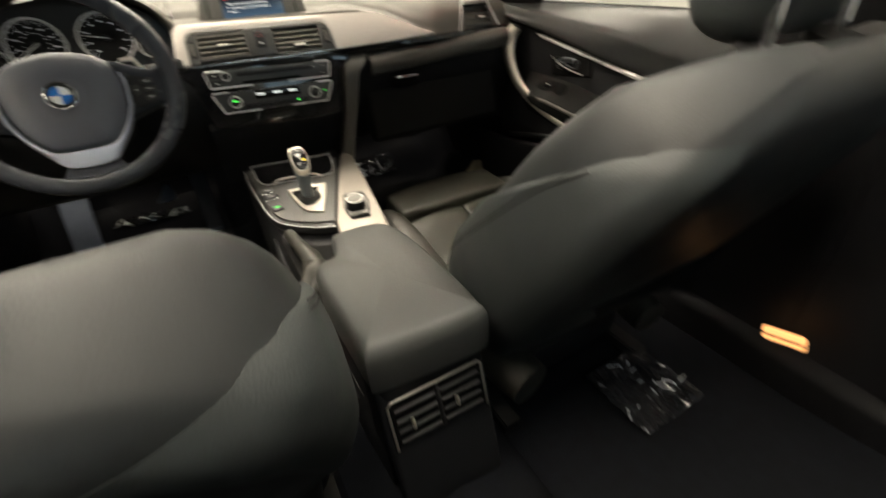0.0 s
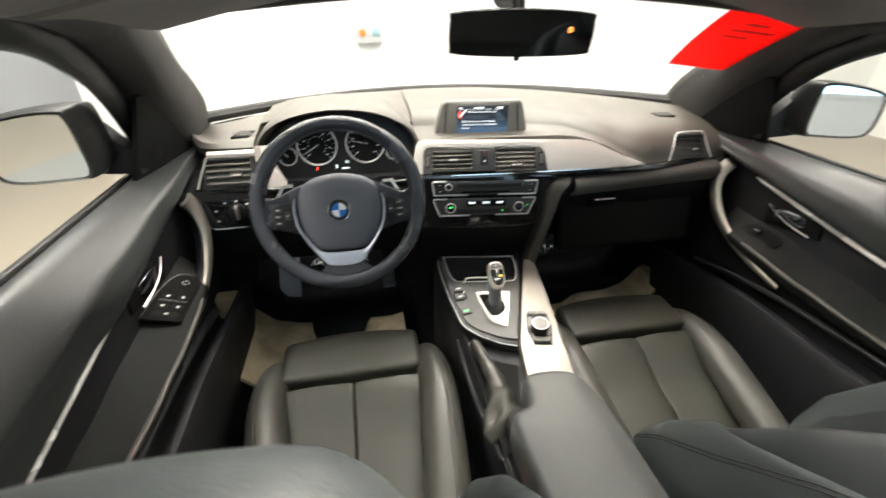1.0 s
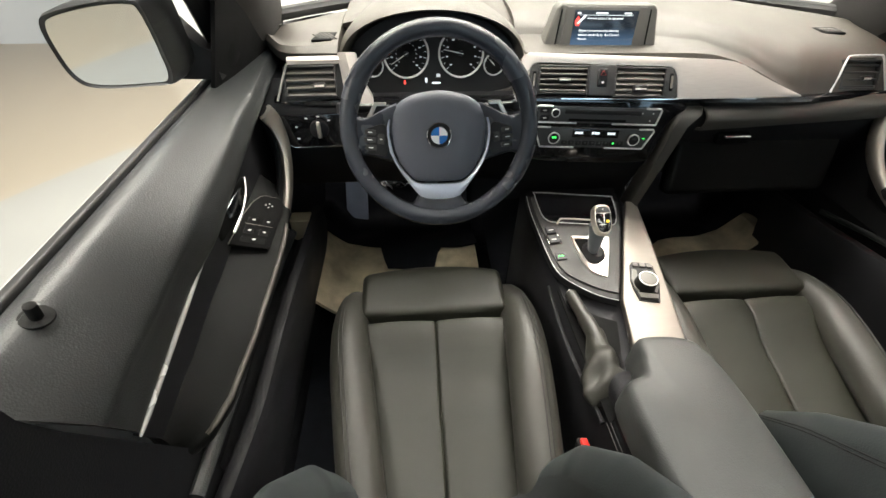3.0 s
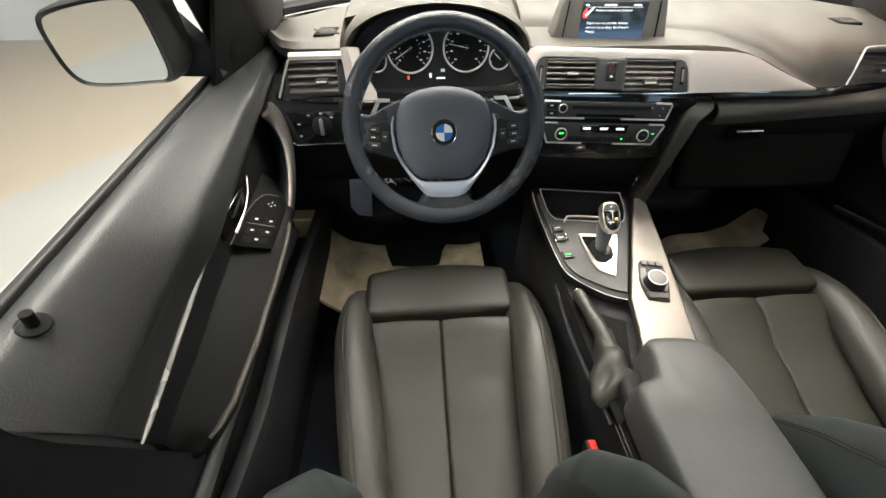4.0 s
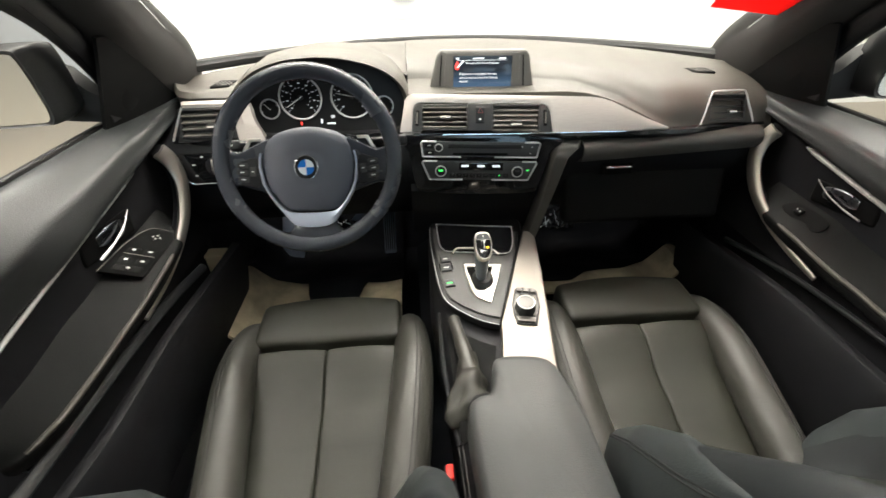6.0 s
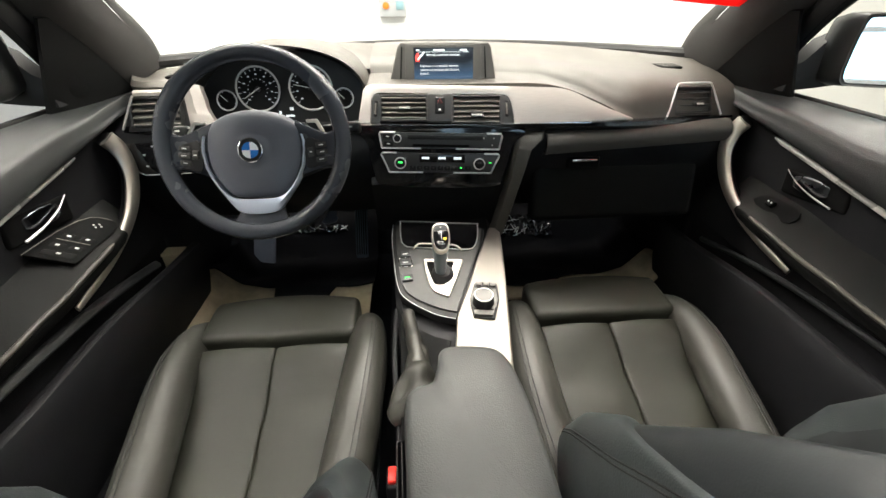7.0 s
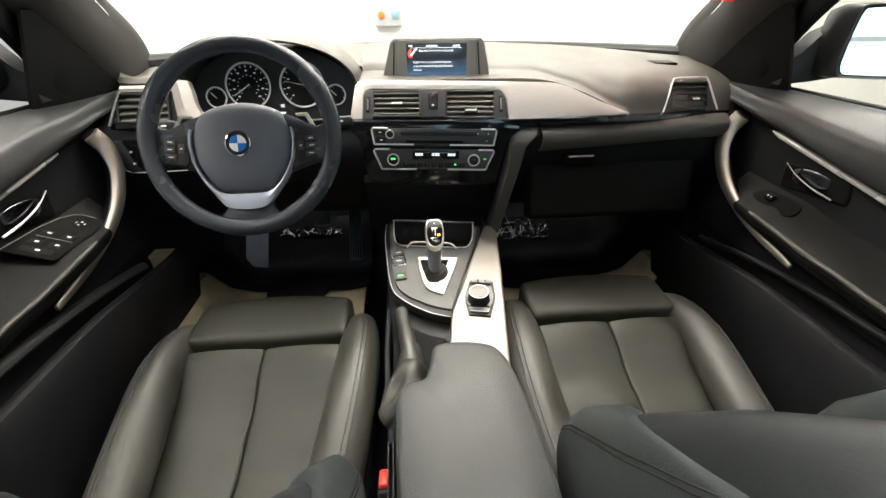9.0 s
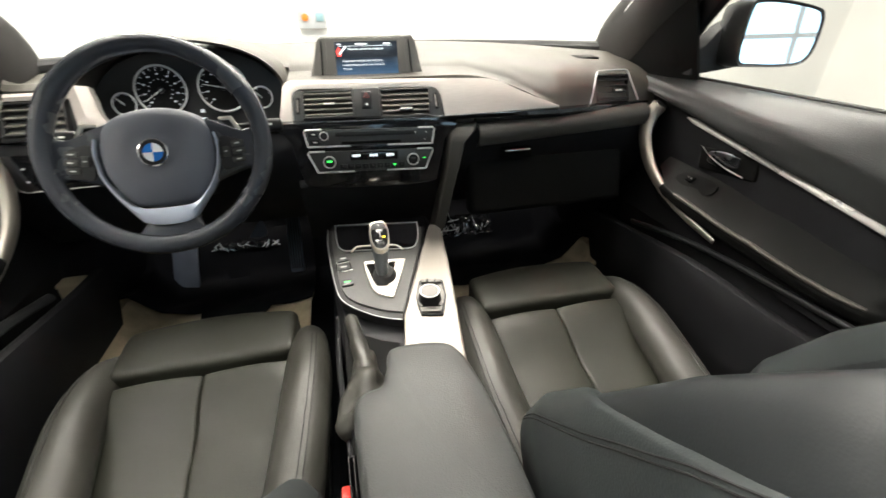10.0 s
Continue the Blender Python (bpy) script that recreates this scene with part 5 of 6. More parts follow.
part("text_bar", rounded(0.020, 0.004, 0.0006, 0.0002, (1, 1, 1), 1, m=CL @ pose(0.005, -0.058, -0.001)), LCD_WHITE, hood)
part("lower_lip", tube([CL @ V(x, -0.084 + 0.012 * (x / 0.18) ** 6, 0.014) for x in np.linspace(-0.182, 0.182, 30)], 0.0065, 10, flat=0.9), DASH, hood, "grained grey lower lip")

# ---- light switch panel ----
LS = facing((-0.628, 0.786, 0.842), (0.05, -1.0, 0.12))
ls = thing("light_switch_panel", LS.translation, "black light switch panel edged with silver", "switch panel")
poly = [(-0.075, 0.036), (0.085, 0.036), (0.085, -0.036), (-0.055, -0.036), (-0.066, -0.030), (-0.082, 0.010)]
part("plate", prism(poly, 0.008, LS @ pose(0, 0, -0.004), 0.002), PIANO, ls, "gloss black plate")
part("edge", tube([LS @ V(x, y, 0.003) for x, y in ((-0.082, 0.012), (-0.066, -0.030), (-0.055, -0.037), (0.085, -0.037))], 0.0018, 6), CHROME, ls, "silver lower edge")
kn = part("rotary_knob", disc(0.020, 0.012, LS @ pose(0.004, 0.006, 0.003), 32, 0.003), BLACK, ls, "round rotary light switch")
part("knob_grip", rounded(0.008, 0.036, 0.010, 0.003, (1, 3, 1), 2, m=LS @ pose(0.004, 0.006, 0.017)), SATIN, kn, "silver grip bar")
for x, y in ((-0.045, 0.010), (-0.022, 0.028), (0.004, 0.031), (0.026, 0.022), (0.05, -0.02), (-0.045, -0.016)):
    part("mark", rounded(0.006, 0.0028, 0.0006, 0.0002, (1, 1, 1), 1, m=LS @ pose(x, y, 0.0045)), ICON, ls)
part("dimmer_wheel", rounded(0.014, 0.026, 0.010, 0.003, (1, 3, 1), 2, m=LS @ pose(0.055, 0.012, 0.003)), VENT, ls)

# ---- steering wheel controls ----
for s in (-1, 1):
    pad = part("button_pad", prism(cr_flat([(s * 0.0985, 0.006), (s * 0.125, 0.004), (s * 0.140, -0.002), (s * 0.1445, -0.020), (s * 0.140, -0.041), (s * 0.118, -0.046), (s * 0.0985, -0.046)]), 0.006, HUB @ pose(0, 0, 0.0085), 0.002), BLACK, sw, "black button pad")
    for x, y, w, h in ((0.1275, -0.0050, 0.020, 0.0095), (0.1290, -0.0185, 0.021, 0.0095), (0.1275, -0.0325, 0.021, 0.0095), (0.1080, -0.0180, 0.012, 0.018)):
        part("button", rounded(w, h, 0.004, 0.0018, (2, 1, 1), 2, m=HUB @ pose(s * x, y, 0.0150, 0, 0, s * 6)), VENT, pad)
        part("button_mark", rounded(w * 0.4, 0.0016, 0.0006, 0.0002, (1, 1, 1), 1, m=HUB @ pose(s * x, y, 0.0172, 0, 0, s * 6)), ICON, pad)
    # shift paddle behind the spoke: dark blade with a bright rim
    paddle = part("shift_paddle", prism([(s * 0.097, 0.043), (s * 0.116, 0.043), (s * 0.130, 0.015), (s * 0.097, 0.012)], 0.004, HUB @ pose(0, 0, -0.014), 0.001), BLACK, sw, "black shift paddle with a silver rim")
    part("paddle_rim", prism([(s * 0.096, 0.0475), (s * 0.119, 0.0485), (s * 0.137, 0.0155), (s * 0.129, 0.0150), (s * 0.1145, 0.0415), (s * 0.098, 0.0415)], 0.006, HUB @ pose(0, 0, -0.013), 0.0015), SATIN, paddle, "bright silver rim")
    # column stalk
    st = thing("column_stalk", (-0.369 + s * 0.05, 0.70, 0.90), "black column stalk with white marks", "stalk", "column stalks")
    part("arm", tube([HUB @ V(s * 0.05, 0.035, -0.075), HUB @ V(s * 0.11, 0.040, -0.070), HUB @ V(s * 0.155, 0.040, -0.066)], [0.009, 0.009, 0.012], 12, flat=0.75), BLACK, st)
    part("end_knob", rounded(0.045, 0.024, 0.018, 0.007, (3, 2, 2), 3, m=HUB @ pose(s * 0.175, 0.040, -0.065)), BLACK, st)
    part("mark", rounded(0.010, 0.003, 0.001, 0.0003, (1, 1, 1), 1, m=HUB @ pose(s * 0.175, 0.040, -0.0555)), ICON, st)


# ---- console details ----
def CP(x, y, z=0.0, rx=0, rz=0):
    """A pose on the sloping gear panel."""
    return Matrix.Translation(sheet(x, y, 0.0165 + z)) @ pose(0, 0, 0, math.degrees(math.atan(0.135)) + rx, 0, rz)


# lidded tray with a chrome outline
tray = thing("storage_tray", (-0.008, 0.735, 0.64), "smoked-black roller tray outlined in chrome", "tray")
lid = cr_flat([(-0.107, 0.790), (-0.098, 0.799), (0.0, 0.786), (0.088, 0.775), (0.094, 0.768), (0.088, 0.722), (0.078, 0.690), (0.060, 0.672), (0.0, 0.679), (-0.078, 0.689), (-0.096, 0.698), (-0.105, 0.722)])
part("well", on_console(prism(lid, 0.004, pose(0, 0, 0.0150), 0.001)), PIANO, tray, "gloss black lid")
part("outline", tube([sheet(x, y, 0.0195) for x, y in lid], 0.0014, 6, True), RING, tray, "thin chrome outline")
part("grip_bar", tube([sheet(p.x, p.y, 0.0215) for p in cr([(-0.075, 0.680, 0), (-0.066, 0.694, 0), (-0.054, 0.698, 0), (0.0, 0.692, 0), (0.022, 0.688, 0), (0.032, 0.682, 0), (0.041, 0.668, 0)], 4)], 0.0024, 8), SATIN, tray, "silver grip bar")
# selector gate and lever
gs = thing("gear_selector", (-0.012, 0.575, 0.61), "electronic gear selector with a silver-rimmed head", "gear selector")
gate_out = [(p.x, p.y) for p in cr([(-0.047, 0.6408, 0), (-0.0069, 0.6375, 0), (0.036, 0.6335, 0), (0.0395, 0.6300, 0), (0.0252, 0.5884, 0), (0.0080, 0.545, 0), (-0.0010, 0.5225, 0), (-0.0060, 0.5190, 0), (-0.0300, 0.5325, 0), (-0.0360, 0.5400, 0), (-0.0435, 0.5596, 0), (-0.0499, 0.6068, 0), (-0.0505, 0.6370, 0)], 3, closed=True)]
gate_in = [(p.x, p.y) for p in cr([(-0.043, 0.6343, 0), (-0.0072, 0.6318, 0), (0.017, 0.6305, 0), (0.0185, 0.6280, 0), (0.0098, 0.6009, 0), (0.0000, 0.577, 0), (-0.0075, 0.5585, 0), (-0.0105, 0.5550, 0), (-0.0210, 0.5545, 0), (-0.0290, 0.5570, 0), (-0.0345, 0.5660, 0), (-0.0437, 0.6104, 0), (-0.0455, 0.6310, 0)], 3, closed=True)]
rings = [[sheet(x, y, z) for x, y in g] for g, z in ((gate_out, 0.014), (gate_out, 0.0195), ([(x * 0.97 - 0.0003, y) for x, y in gate_out], 0.0210), (gate_in, 0.0200), (gate_in, 0.0130))]
part("gate_frame", loft(rings, cap=False), SATIN, gs, "satin silver gate frame", 20)
part("gate_boot", on_console(prism(gate_in, 0.002, pose(0, 0, 0.0155))), DARK_GAP, gs, "black slot floor")
part("boot", loft([[sheet(-0.011 + w * math.cos(2 * math.pi * k / 20), 0.590 + 1.25 * w * math.sin(2 * math.pi * k / 20), z) for k in range(20)] for w, z in ((0.027, 0.016), (0.025, 0.021), (0.021, 0.024), (0.018, 0.028))]), BLACK, gs, "black rubber boot")
neck = cr([V(-0.015, 0.588, 0.618), V(-0.016, 0.590, 0.640), V(-0.015, 0.596, 0.664), V(-0.014, 0.603, 0.688)], 5)
part("neck", tube(neck, [0.0095 + 0.0095 * (i / 15) ** 0.8 for i in range(16)], 16, flat=1.15, up=(0, 1, 0)), mat("smoky_chrome", (0.26, 0.29, 0.32), 0.36, 0.8, wear=0.05), gs, "smoky chrome neck")
HM = facing((-0.014, 0.598, 0.705), (0.0, -0.62, 0.78), (0, 0.78, 0.62))
half = [(0.0, 0.035), (0.010, 0.034), (0.0165, 0.029), (0.0190, 0.020), (0.0202, 0.006), (0.0196, -0.008), (0.0172, -0.020), (0.0120, -0.030), (0.0, -0.035)]
knob_out = [(p.x, p.y) for p in cr([(x, y, 0) for x, y in mirrored(half)], 3, closed=True)]
head = part("head", loft([[HM @ V(x * k, y * k, z) for x, y in knob_out] for z, k in ((-0.022, 0.45), (-0.018, 0.74), (-0.010, 0.94), (0.000, 1.0), (0.007, 0.985), (0.0115, 0.93), (0.0125, 0.86), (0.0120, 0.80))]), SATIN, gs, "silver-rimmed gear knob")
part("head_inlay", loft([[HM @ V(x * k, min(y * k, 0.0135), z) for x, y in knob_out] for z, k in ((0.010, 0.83), (0.0128, 0.83), (0.0136, 0.78), (0.0146, 0.40))]), PIANO, head, "gloss black inlay with gear marks")
part("park_button", loft([[HM @ V(x * k, max(y * k, 0.0150), z) for x, y in knob_out] for z, k in ((0.010, 0.82), (0.0134, 0.82), (0.0142, 0.76))]), GREYP, head, "grey park button")
for x, y, w, h, mt in ((0.001, 0.002, 0.0014, 0.018, ICON), (-0.003, -0.012, 0.015, 0.0014, ICON), (-0.006, -0.013, 0.0014, 0.007, ICON), (0.008, -0.005, 0.006, 0.005, YELLOW_LIT), (0.0, 0.022, 0.003, 0.002, ICON)):
    part("gear_mark", rounded(w, h, 0.0006, 0.0002, (1, 1, 1), 1, m=HM @ pose(x, y, 0.0146)), mt, head)
# three small keys beside the gate
for k, (x, y, mt) in enumerate(((-0.095, 0.664, ICON), (-0.095, 0.634, ICON), (-0.091, 0.583, GREEN))):
    key = thing("console_key", CP(x, y).translation, "small rectangular drive key beside the gear selector", "key switch", "console keys")
    part("cap", rounded(0.024, 0.022, 0.006, 0.002, (1, 1, 1), 2, m=CP(x, y, 0.002, rz=6)), GREYP, key)
    part("mark", rounded(0.012, 0.003, 0.0006, 0.0002, (1, 1, 1), 1, m=CP(x, y - 0.002, 0.0055, rz=6)), mt, key)
    if k == 1:
        part("key_frame", tube([CP(x, y, 0.003, rz=6) @ V(a, b, 0) for a, b in rrect(0.030, 0.030, 0.004)], 0.0011, 6, True), CHROME, key)

# rotary controller on the silver rail
rc = thing("rotary_controller", (0.062, 0.485, 0.62), "black rotary controller with a knurled knob and shortcut keys", "controller")
KM = Matrix.Translation(sheet(0.069, 0.492, 0.0265)) @ pose(0, 0, 0, 7.7, 0, -11)
KK = KM @ pose(-0.002, -0.008, 0)
part("base", prism([(-0.018, 0.0545), (0.021, 0.0545), (0.0265, 0.046), (0.0315, 0.004), (0.0285, -0.018), (0.0230, -0.049), (-0.0190, -0.049), (-0.0275, -0.018), (-0.0300, 0.002), (-0.0240, 0.046)], 0.004, KM @ pose(0, 0, -0.001), 0.001), BLACK, rc, "black eight-sided controller base")
KEY = mat("controller_key_grey", (0.105, 0.100, 0.092), 0.42, grain=0.2)
for x, y, w, h in ((-0.0135, 0.045, 0.012, 0.011), (0.0015, 0.0455, 0.013, 0.011), (0.0165, 0.045, 0.012, 0.011)):
    part("shortcut_key", rounded(w, h, 0.005, 0.0018, (1, 1, 1), 2, m=KM @ pose(x, y, 0.0045)), KEY, rc)
for s in (-1, 1):
    part("side_panel", prism([(s * 0.0135, 0.030), (s * 0.0225, 0.032), (s * 0.0275, 0.004), (s * 0.0250, -0.016), (s * 0.0195, -0.0285), (s * 0.0135, -0.026)][::s], 0.0035, KM @ pose(0, 0, 0.003), 0.0008), KEY, rc, "grey side panel")
part("rear_key", prism([(-0.0215, -0.0315), (0.0215, -0.0315), (0.0185, -0.0445), (-0.0175, -0.0445)][::-1], 0.005, KM @ pose(0, 0, 0.003), 0.0012), KEY, rc, "broad grey rear key")
bm = loft([[KK @ V(r * (1 + (0.02 if k % 2 else 0)) * math.cos(2 * math.pi * k / 48), r * (1 + (0.02 if k % 2 else 0)) * math.sin(2 * math.pi * k / 48), z) for k in range(48)] for z, r in ((0.002, 0.0235), (0.008, 0.0225), (0.014, 0.0205), (0.024, 0.0205), (0.0265, 0.0195))])
kn = part("knob", bm, BLACK, rc, "knurled black knob")
part("knob_ring", ring(0.0186, 0.0013, KK @ pose(0, 0, 0.0268)), mat("pale_ring", (0.70, 0.69, 0.66), 0.4, 0.0, wear=0.03), kn, "pale ring")
part("knob_top", disc(0.0175, 0.002, KK @ pose(0, 0, 0.0256), 32, 0.0008), KEY, kn)

# parking brake with leather gaiter
pb = thing("parking_brake", (-0.075, 0.36, 0.55), "parking brake lever in a crumpled black leather gaiter", "parking brake")
lev = cr([V(-0.072, 0.300, 0.580), V(-0.076, 0.37, 0.590), V(-0.084, 0.43, 0.592), V(-0.091, 0.490, 0.590)], 5)
part("lever", tube(lev, [0.0165] * 5 + [0.0155] * 5 + [0.013] * 6, 14, flat=1.1, up=(0, 0, 1)), LEATHER, pb, "black leather grip")
part("release_button", tube([V(-0.0905, 0.488, 0.590), V(-0.0915, 0.497, 0.590)], 0.0065, 12), SATIN, pb, "silver release button")
rows = []
for i in range(26):
    v = i / 25
    c = V(-0.073 - 0.010 * v, 0.388 - 0.128 * v, 0.586 - 0.030 * v)
    w, hgt = lin([(0, 0.0175), (0.2, 0.022), (0.55, 0.036), (0.85, 0.044), (1, 0.030)], v), lin([(0, 0.0185), (0.25, 0.026), (0.6, 0.040), (0.85, 0.034), (1, 0.014)], v)
    ring_ = []
    for k in range(48):
        a = 2 * math.pi * k / 48
        fold = 0.24 * v ** 0.7 * (math.sin(3 * a + 5.5 * v + 0.6) * 0.6 + math.sin(5 * a - 9 * v) * 0.35) + 0.10 * math.sin(15 * v + 1.4 * math.sin(a + 0.8)) * min(1, 3 * v)
        ring_.append(c + V(w * (1 + fold) * math.cos(a), 0.010 * math.cos(a) * v, hgt * (1 + fold) * math.sin(a)))
    rows.append(ring_)
part("gaiter", loft(rows), LEATHER, pb, "wrinkled leather gaiter", 80)
part("well_edge", tube(cr([V(-0.119, 0.545, 0.556), V(-0.121, 0.43, 0.548), V(-0.117, 0.335, 0.548), V(-0.108, 0.22, 0.552)], 5), 0.005, 8), LOWER, con, "rolled edge of the brake well")
# flat near-black sheet paints the depth shade of the open well
part("brake_well_shade", prism([(-0.105, 0.21), (-0.048, 0.25), (-0.030, 0.34), (-0.006, 0.425), (-0.04, 0.44), (-0.085, 0.475), (-0.108, 0.53)], 0.004, pose(0, 0, 0.566), 0.001), DARK_GAP, con, "flat near-black patch for the shaded brake well")
for o in (0.0, 0.007):
    part("chrome_line", tube([V(-0.1005 - o, 0.02, 0.574), V(-0.1045 - o, 0.21, 0.5745)], 0.0009, 6), VENT, con)

# rear end of the console with air vents
rv = thing("rear_console_vents", (0.0, -0.01, 0.40), "black rear console face with a silver-edged vent pair", "air vent")
RM = facing((0.000, -0.018, 0.502), (0.0, -1.0, 0.28))
part("face", rounded(0.178, 0.26, 0.020, 0.010, (4, 4, 1), 3, m=RM @ pose(0, -0.04, -0.012)), LOWER, rv, "black plastic face")
part("opening", rounded(0.150, 0.078, 0.006, 0.002, (1, 1, 1), 2, m=RM @ pose(0, 0.020, -0.002)), DARK_GAP, rv)
part("silver_edge", tube([RM @ V(x, y, 0.002) for x, y in ((-0.078, -0.022), (-0.078, 0.056), (-0.072, 0.062), (0.072, 0.062), (0.078, 0.056), (0.078, -0.022))], 0.0022, 6), SATIN, rv, "thin silver edge")
for s in (-1, 1):
    for k in range(4):
        part("slat", rounded(0.066, 0.003, 0.012, 0.001, (1, 1, 1), 1, m=RM @ pose(s * 0.037, 0.046 - 0.018 * k, 0.001, 20)), BLACK, rv)
    part("slide_tab", rounded(0.004, 0.016, 0.008, 0.001, (1, 1, 1), 1, m=RM @ pose(s * 0.037 - 0.01, 0.016, 0.006)), SATIN, rv)
part("divider", rounded(0.006, 0.078, 0.010, 0.002, (1, 1, 1), 1, m=RM @ pose(0, 0.020, 0.0)), BLACK, rv)

# seat belt buckles
for x, y, z in ((-0.125, 0.203, 0.476), (0.118, 0.200, 0.465)):
    bk = thing("belt_buckle", (x, y, 0.40), "black seat belt buckle with a red release button", "belt buckle", "belt buckles")
    part("body", rounded(0.020, 0.045, 0.080, 0.006, (1, 2, 3), 3, m=pose(x, y, z - 0.035, -10)), BLACK, bk)
    part("release", rounded(0.014, 0.030, 0.010, 0.003, (1, 2, 1), 2, m=pose(x, y + 0.007, z + 0.008, -10)), RED, bk, "red release button")


# ---- mirrors, visors, card on the screen ----
for s in (-1, 1):
    dm = thing("door_mirror", (s * 0.83, 0.74, 0.98), "black door mirror with slightly domed glass", "door mirror", "door mirrors")
    MM = facing((s * 0.905, 0.655, 1.052), (0.13, -1.0, -0.07) if s < 0 else (-0.40, -1.0, 0.07))
    shape = cr_flat([(-s * 0.108, -0.060), (-s * 0.060, -0.068), (s * 0.06, -0.066), (s * 0.098, -0.045), (s * 0.106, 0.005), (s * 0.100, 0.050), (s * 0.070, 0.066), (-s * 0.02, 0.080), (-s * 0.088, 0.082), (-s * 0.108, 0.070), (-s * 0.114, 0.0)])
    shape = [(0.65 * x, 0.80 * y) for x, y in shape]
    rows = []
    for z, k, o in ((0.004, 1.02, 0), (0.008, 1.09, 0), (0.0, 1.13, 0.002), (-0.03, 1.15, 0.012), (-0.07, 1.04, 0.024), (-0.10, 0.78, 0.028), (-0.115, 0.38, 0.028)):
        rows.append([MM @ V(x * k - s * o, y * k, z) for x, y in shape])
    part("housing", loft(rows), mat("mirror_shell", (0.008, 0.008, 0.009), 0.45) if s < 0 else bpy.data.materials["mirror_shell"], dm, "black mirror shell")
    part("glass", prism(shape, 0.003, MM @ pose(0, 0, 0.003)), MIRROR, dm, "mirror glass")
    rows = [[V(s * x, y0 + dy, zb + (zt - zb) * f) for dy, f in ((-0.030, 0.0), (-0.034, 0.5), (-0.020, 1.0), (0.020, 1.0), (0.034, 0.5), (0.030, 0.0))] for x, y0, zb, zt in ((0.785, 0.785, 0.965, 1.010), (0.810, 0.775, 0.970, 1.030), (0.835, 0.765, 0.975, 1.070), (0.870, 0.745, 0.985, 1.095))]
    part("stem", loft(rows), BLACK, dm, "black mirror foot")

rm = thing("rear_view_mirror", (0.0, 0.62, 1.25), "frameless dark rear-view mirror with a red compass mark", "mirror")
IM = facing((-0.010, 0.580, 1.243), (-0.10, -1.0, -0.16))
msh = cr_flat([(-0.128, 0.022), (-0.118, 0.034), (0.0, 0.040), (0.118, 0.034), (0.130, 0.020), (0.130, -0.022), (0.116, -0.034), (0.0, -0.038), (-0.116, -0.034), (-0.128, -0.022)])
part("shell", loft([[IM @ V(x * k, y * k, z) for x, y in msh] for z, k in ((0.0, 1.0), (-0.004, 1.03), (-0.018, 0.98), (-0.030, 0.75), (-0.034, 0.3))]), BLACK, rm, "black shell")
part("glass", prism(msh, 0.002, IM @ pose(0, 0, -0.0005)), mat("dimmed_mirror", (0.10, 0.11, 0.115), 0.05, 1.0, wear=0), rm, "darkened mirror glass")
part("compass_mark", rounded(0.008, 0.009, 0.0006, 0.0002, (1, 1, 1), 1, m=IM @ pose(0.088, 0.008, 0.002)), ORANGE_LIT, rm, "lit red compass mark")
part("button", disc(0.006, 0.006, IM @ pose(-0.005, -0.040, -0.006), 16, 0.001), BLACK, rm)
part("arm", tube([IM @ V(0, 0.01, -0.03), IM @ V(0, 0.045, -0.055), V(-0.01, 0.70, 1.305)], [0.012, 0.014, 0.025], 12), BLACK, rm, "black mirror arm")

for s in (-1, 1):
    vz = thing("sun_visor", (s * 0.33, 0.50, 1.32), "folded-up pale grey sun visor under the roof lining", "sun visor", "sun visors")
    part("panel", rounded(0.40, 0.15, 0.018, 0.008, (6, 3, 1), 3, m=pose(s * 0.33, 0.50, 1.335, -4, 0, -s * 5)), HEADLINER, vz)
    part("hinge", tube([V(s * 0.14, 0.57, 1.328), V(s * 0.53, 0.545, 1.315)], 0.005, 8), BLACK, vz)
oh = thing("overhead_console", (0, 0.40, 1.33), "grey overhead lamp console in the roof", "overhead console")
part("body", rounded(0.20, 0.20, 0.030, 0.012, (4, 4, 1), 3, m=pose(0, 0.46, 1.338, -5)), PILLAR, oh)
part("lamp_lens", rounded(0.12, 0.04, 0.004, 0.002, (1, 1, 1), 1, m=pose(0, 0.43, 1.322, -5)), HEADLINER, oh)


# red card on the upper passenger corner of the screen
RED_PAPER = mat("red_paper", (0.80, 0.03, 0.02), 0.6, wear=0.05)
nt = RED_PAPER.node_tree
tl, ad = nt.nodes.new("ShaderNodeBsdfTranslucent"), nt.nodes.new("ShaderNodeMixShader")
tl.inputs[0].default_value = (0.85, 0.03, 0.02, 1)
ad.inputs[0].default_value = 0.42
nt.links.new(nt.nodes["Principled BSDF"].outputs[0], ad.inputs[1])
nt.links.new(tl.outputs[0], ad.inputs[2])
nt.links.new(ad.outputs[0], nt.nodes["Material Output"].inputs["Surface"])
PRINT = mat("dark_red_print", (0.50, 0.018, 0.014), 0.6, wear=0)


def card(a, b, off=0.0):
    """A point of the card: a across, b up, on the inside of the screen."""
    return wind(0.835 + 0.244 * a - 0.081 * b + 0.007 * a * b, 0.40 + 0.43 * b - 0.03 * a) + V(0, -0.008 - off, -0.010 - off)


rc2 = thing("red_card", card(0.5, 0.0), "bright red paper card leaning against the windscreen", "card")
part("sheet", slab([[card(a, b) for a in np.linspace(0, 1, 9)] for b in np.linspace(0, 1, 7)], 0.0006), RED_PAPER, rc2)
for j, (a, c) in enumerate(((0.22, 0.60), (0.28, 0.82), (0.36, 0.68))):
    part("print_bar", slab([[card(x, b, 0.0015) for x in np.linspace(a, c, 6)] for b in (0.58 + 0.11 * j, 0.62 + 0.11 * j)], 0.0004), PRINT, rc2)

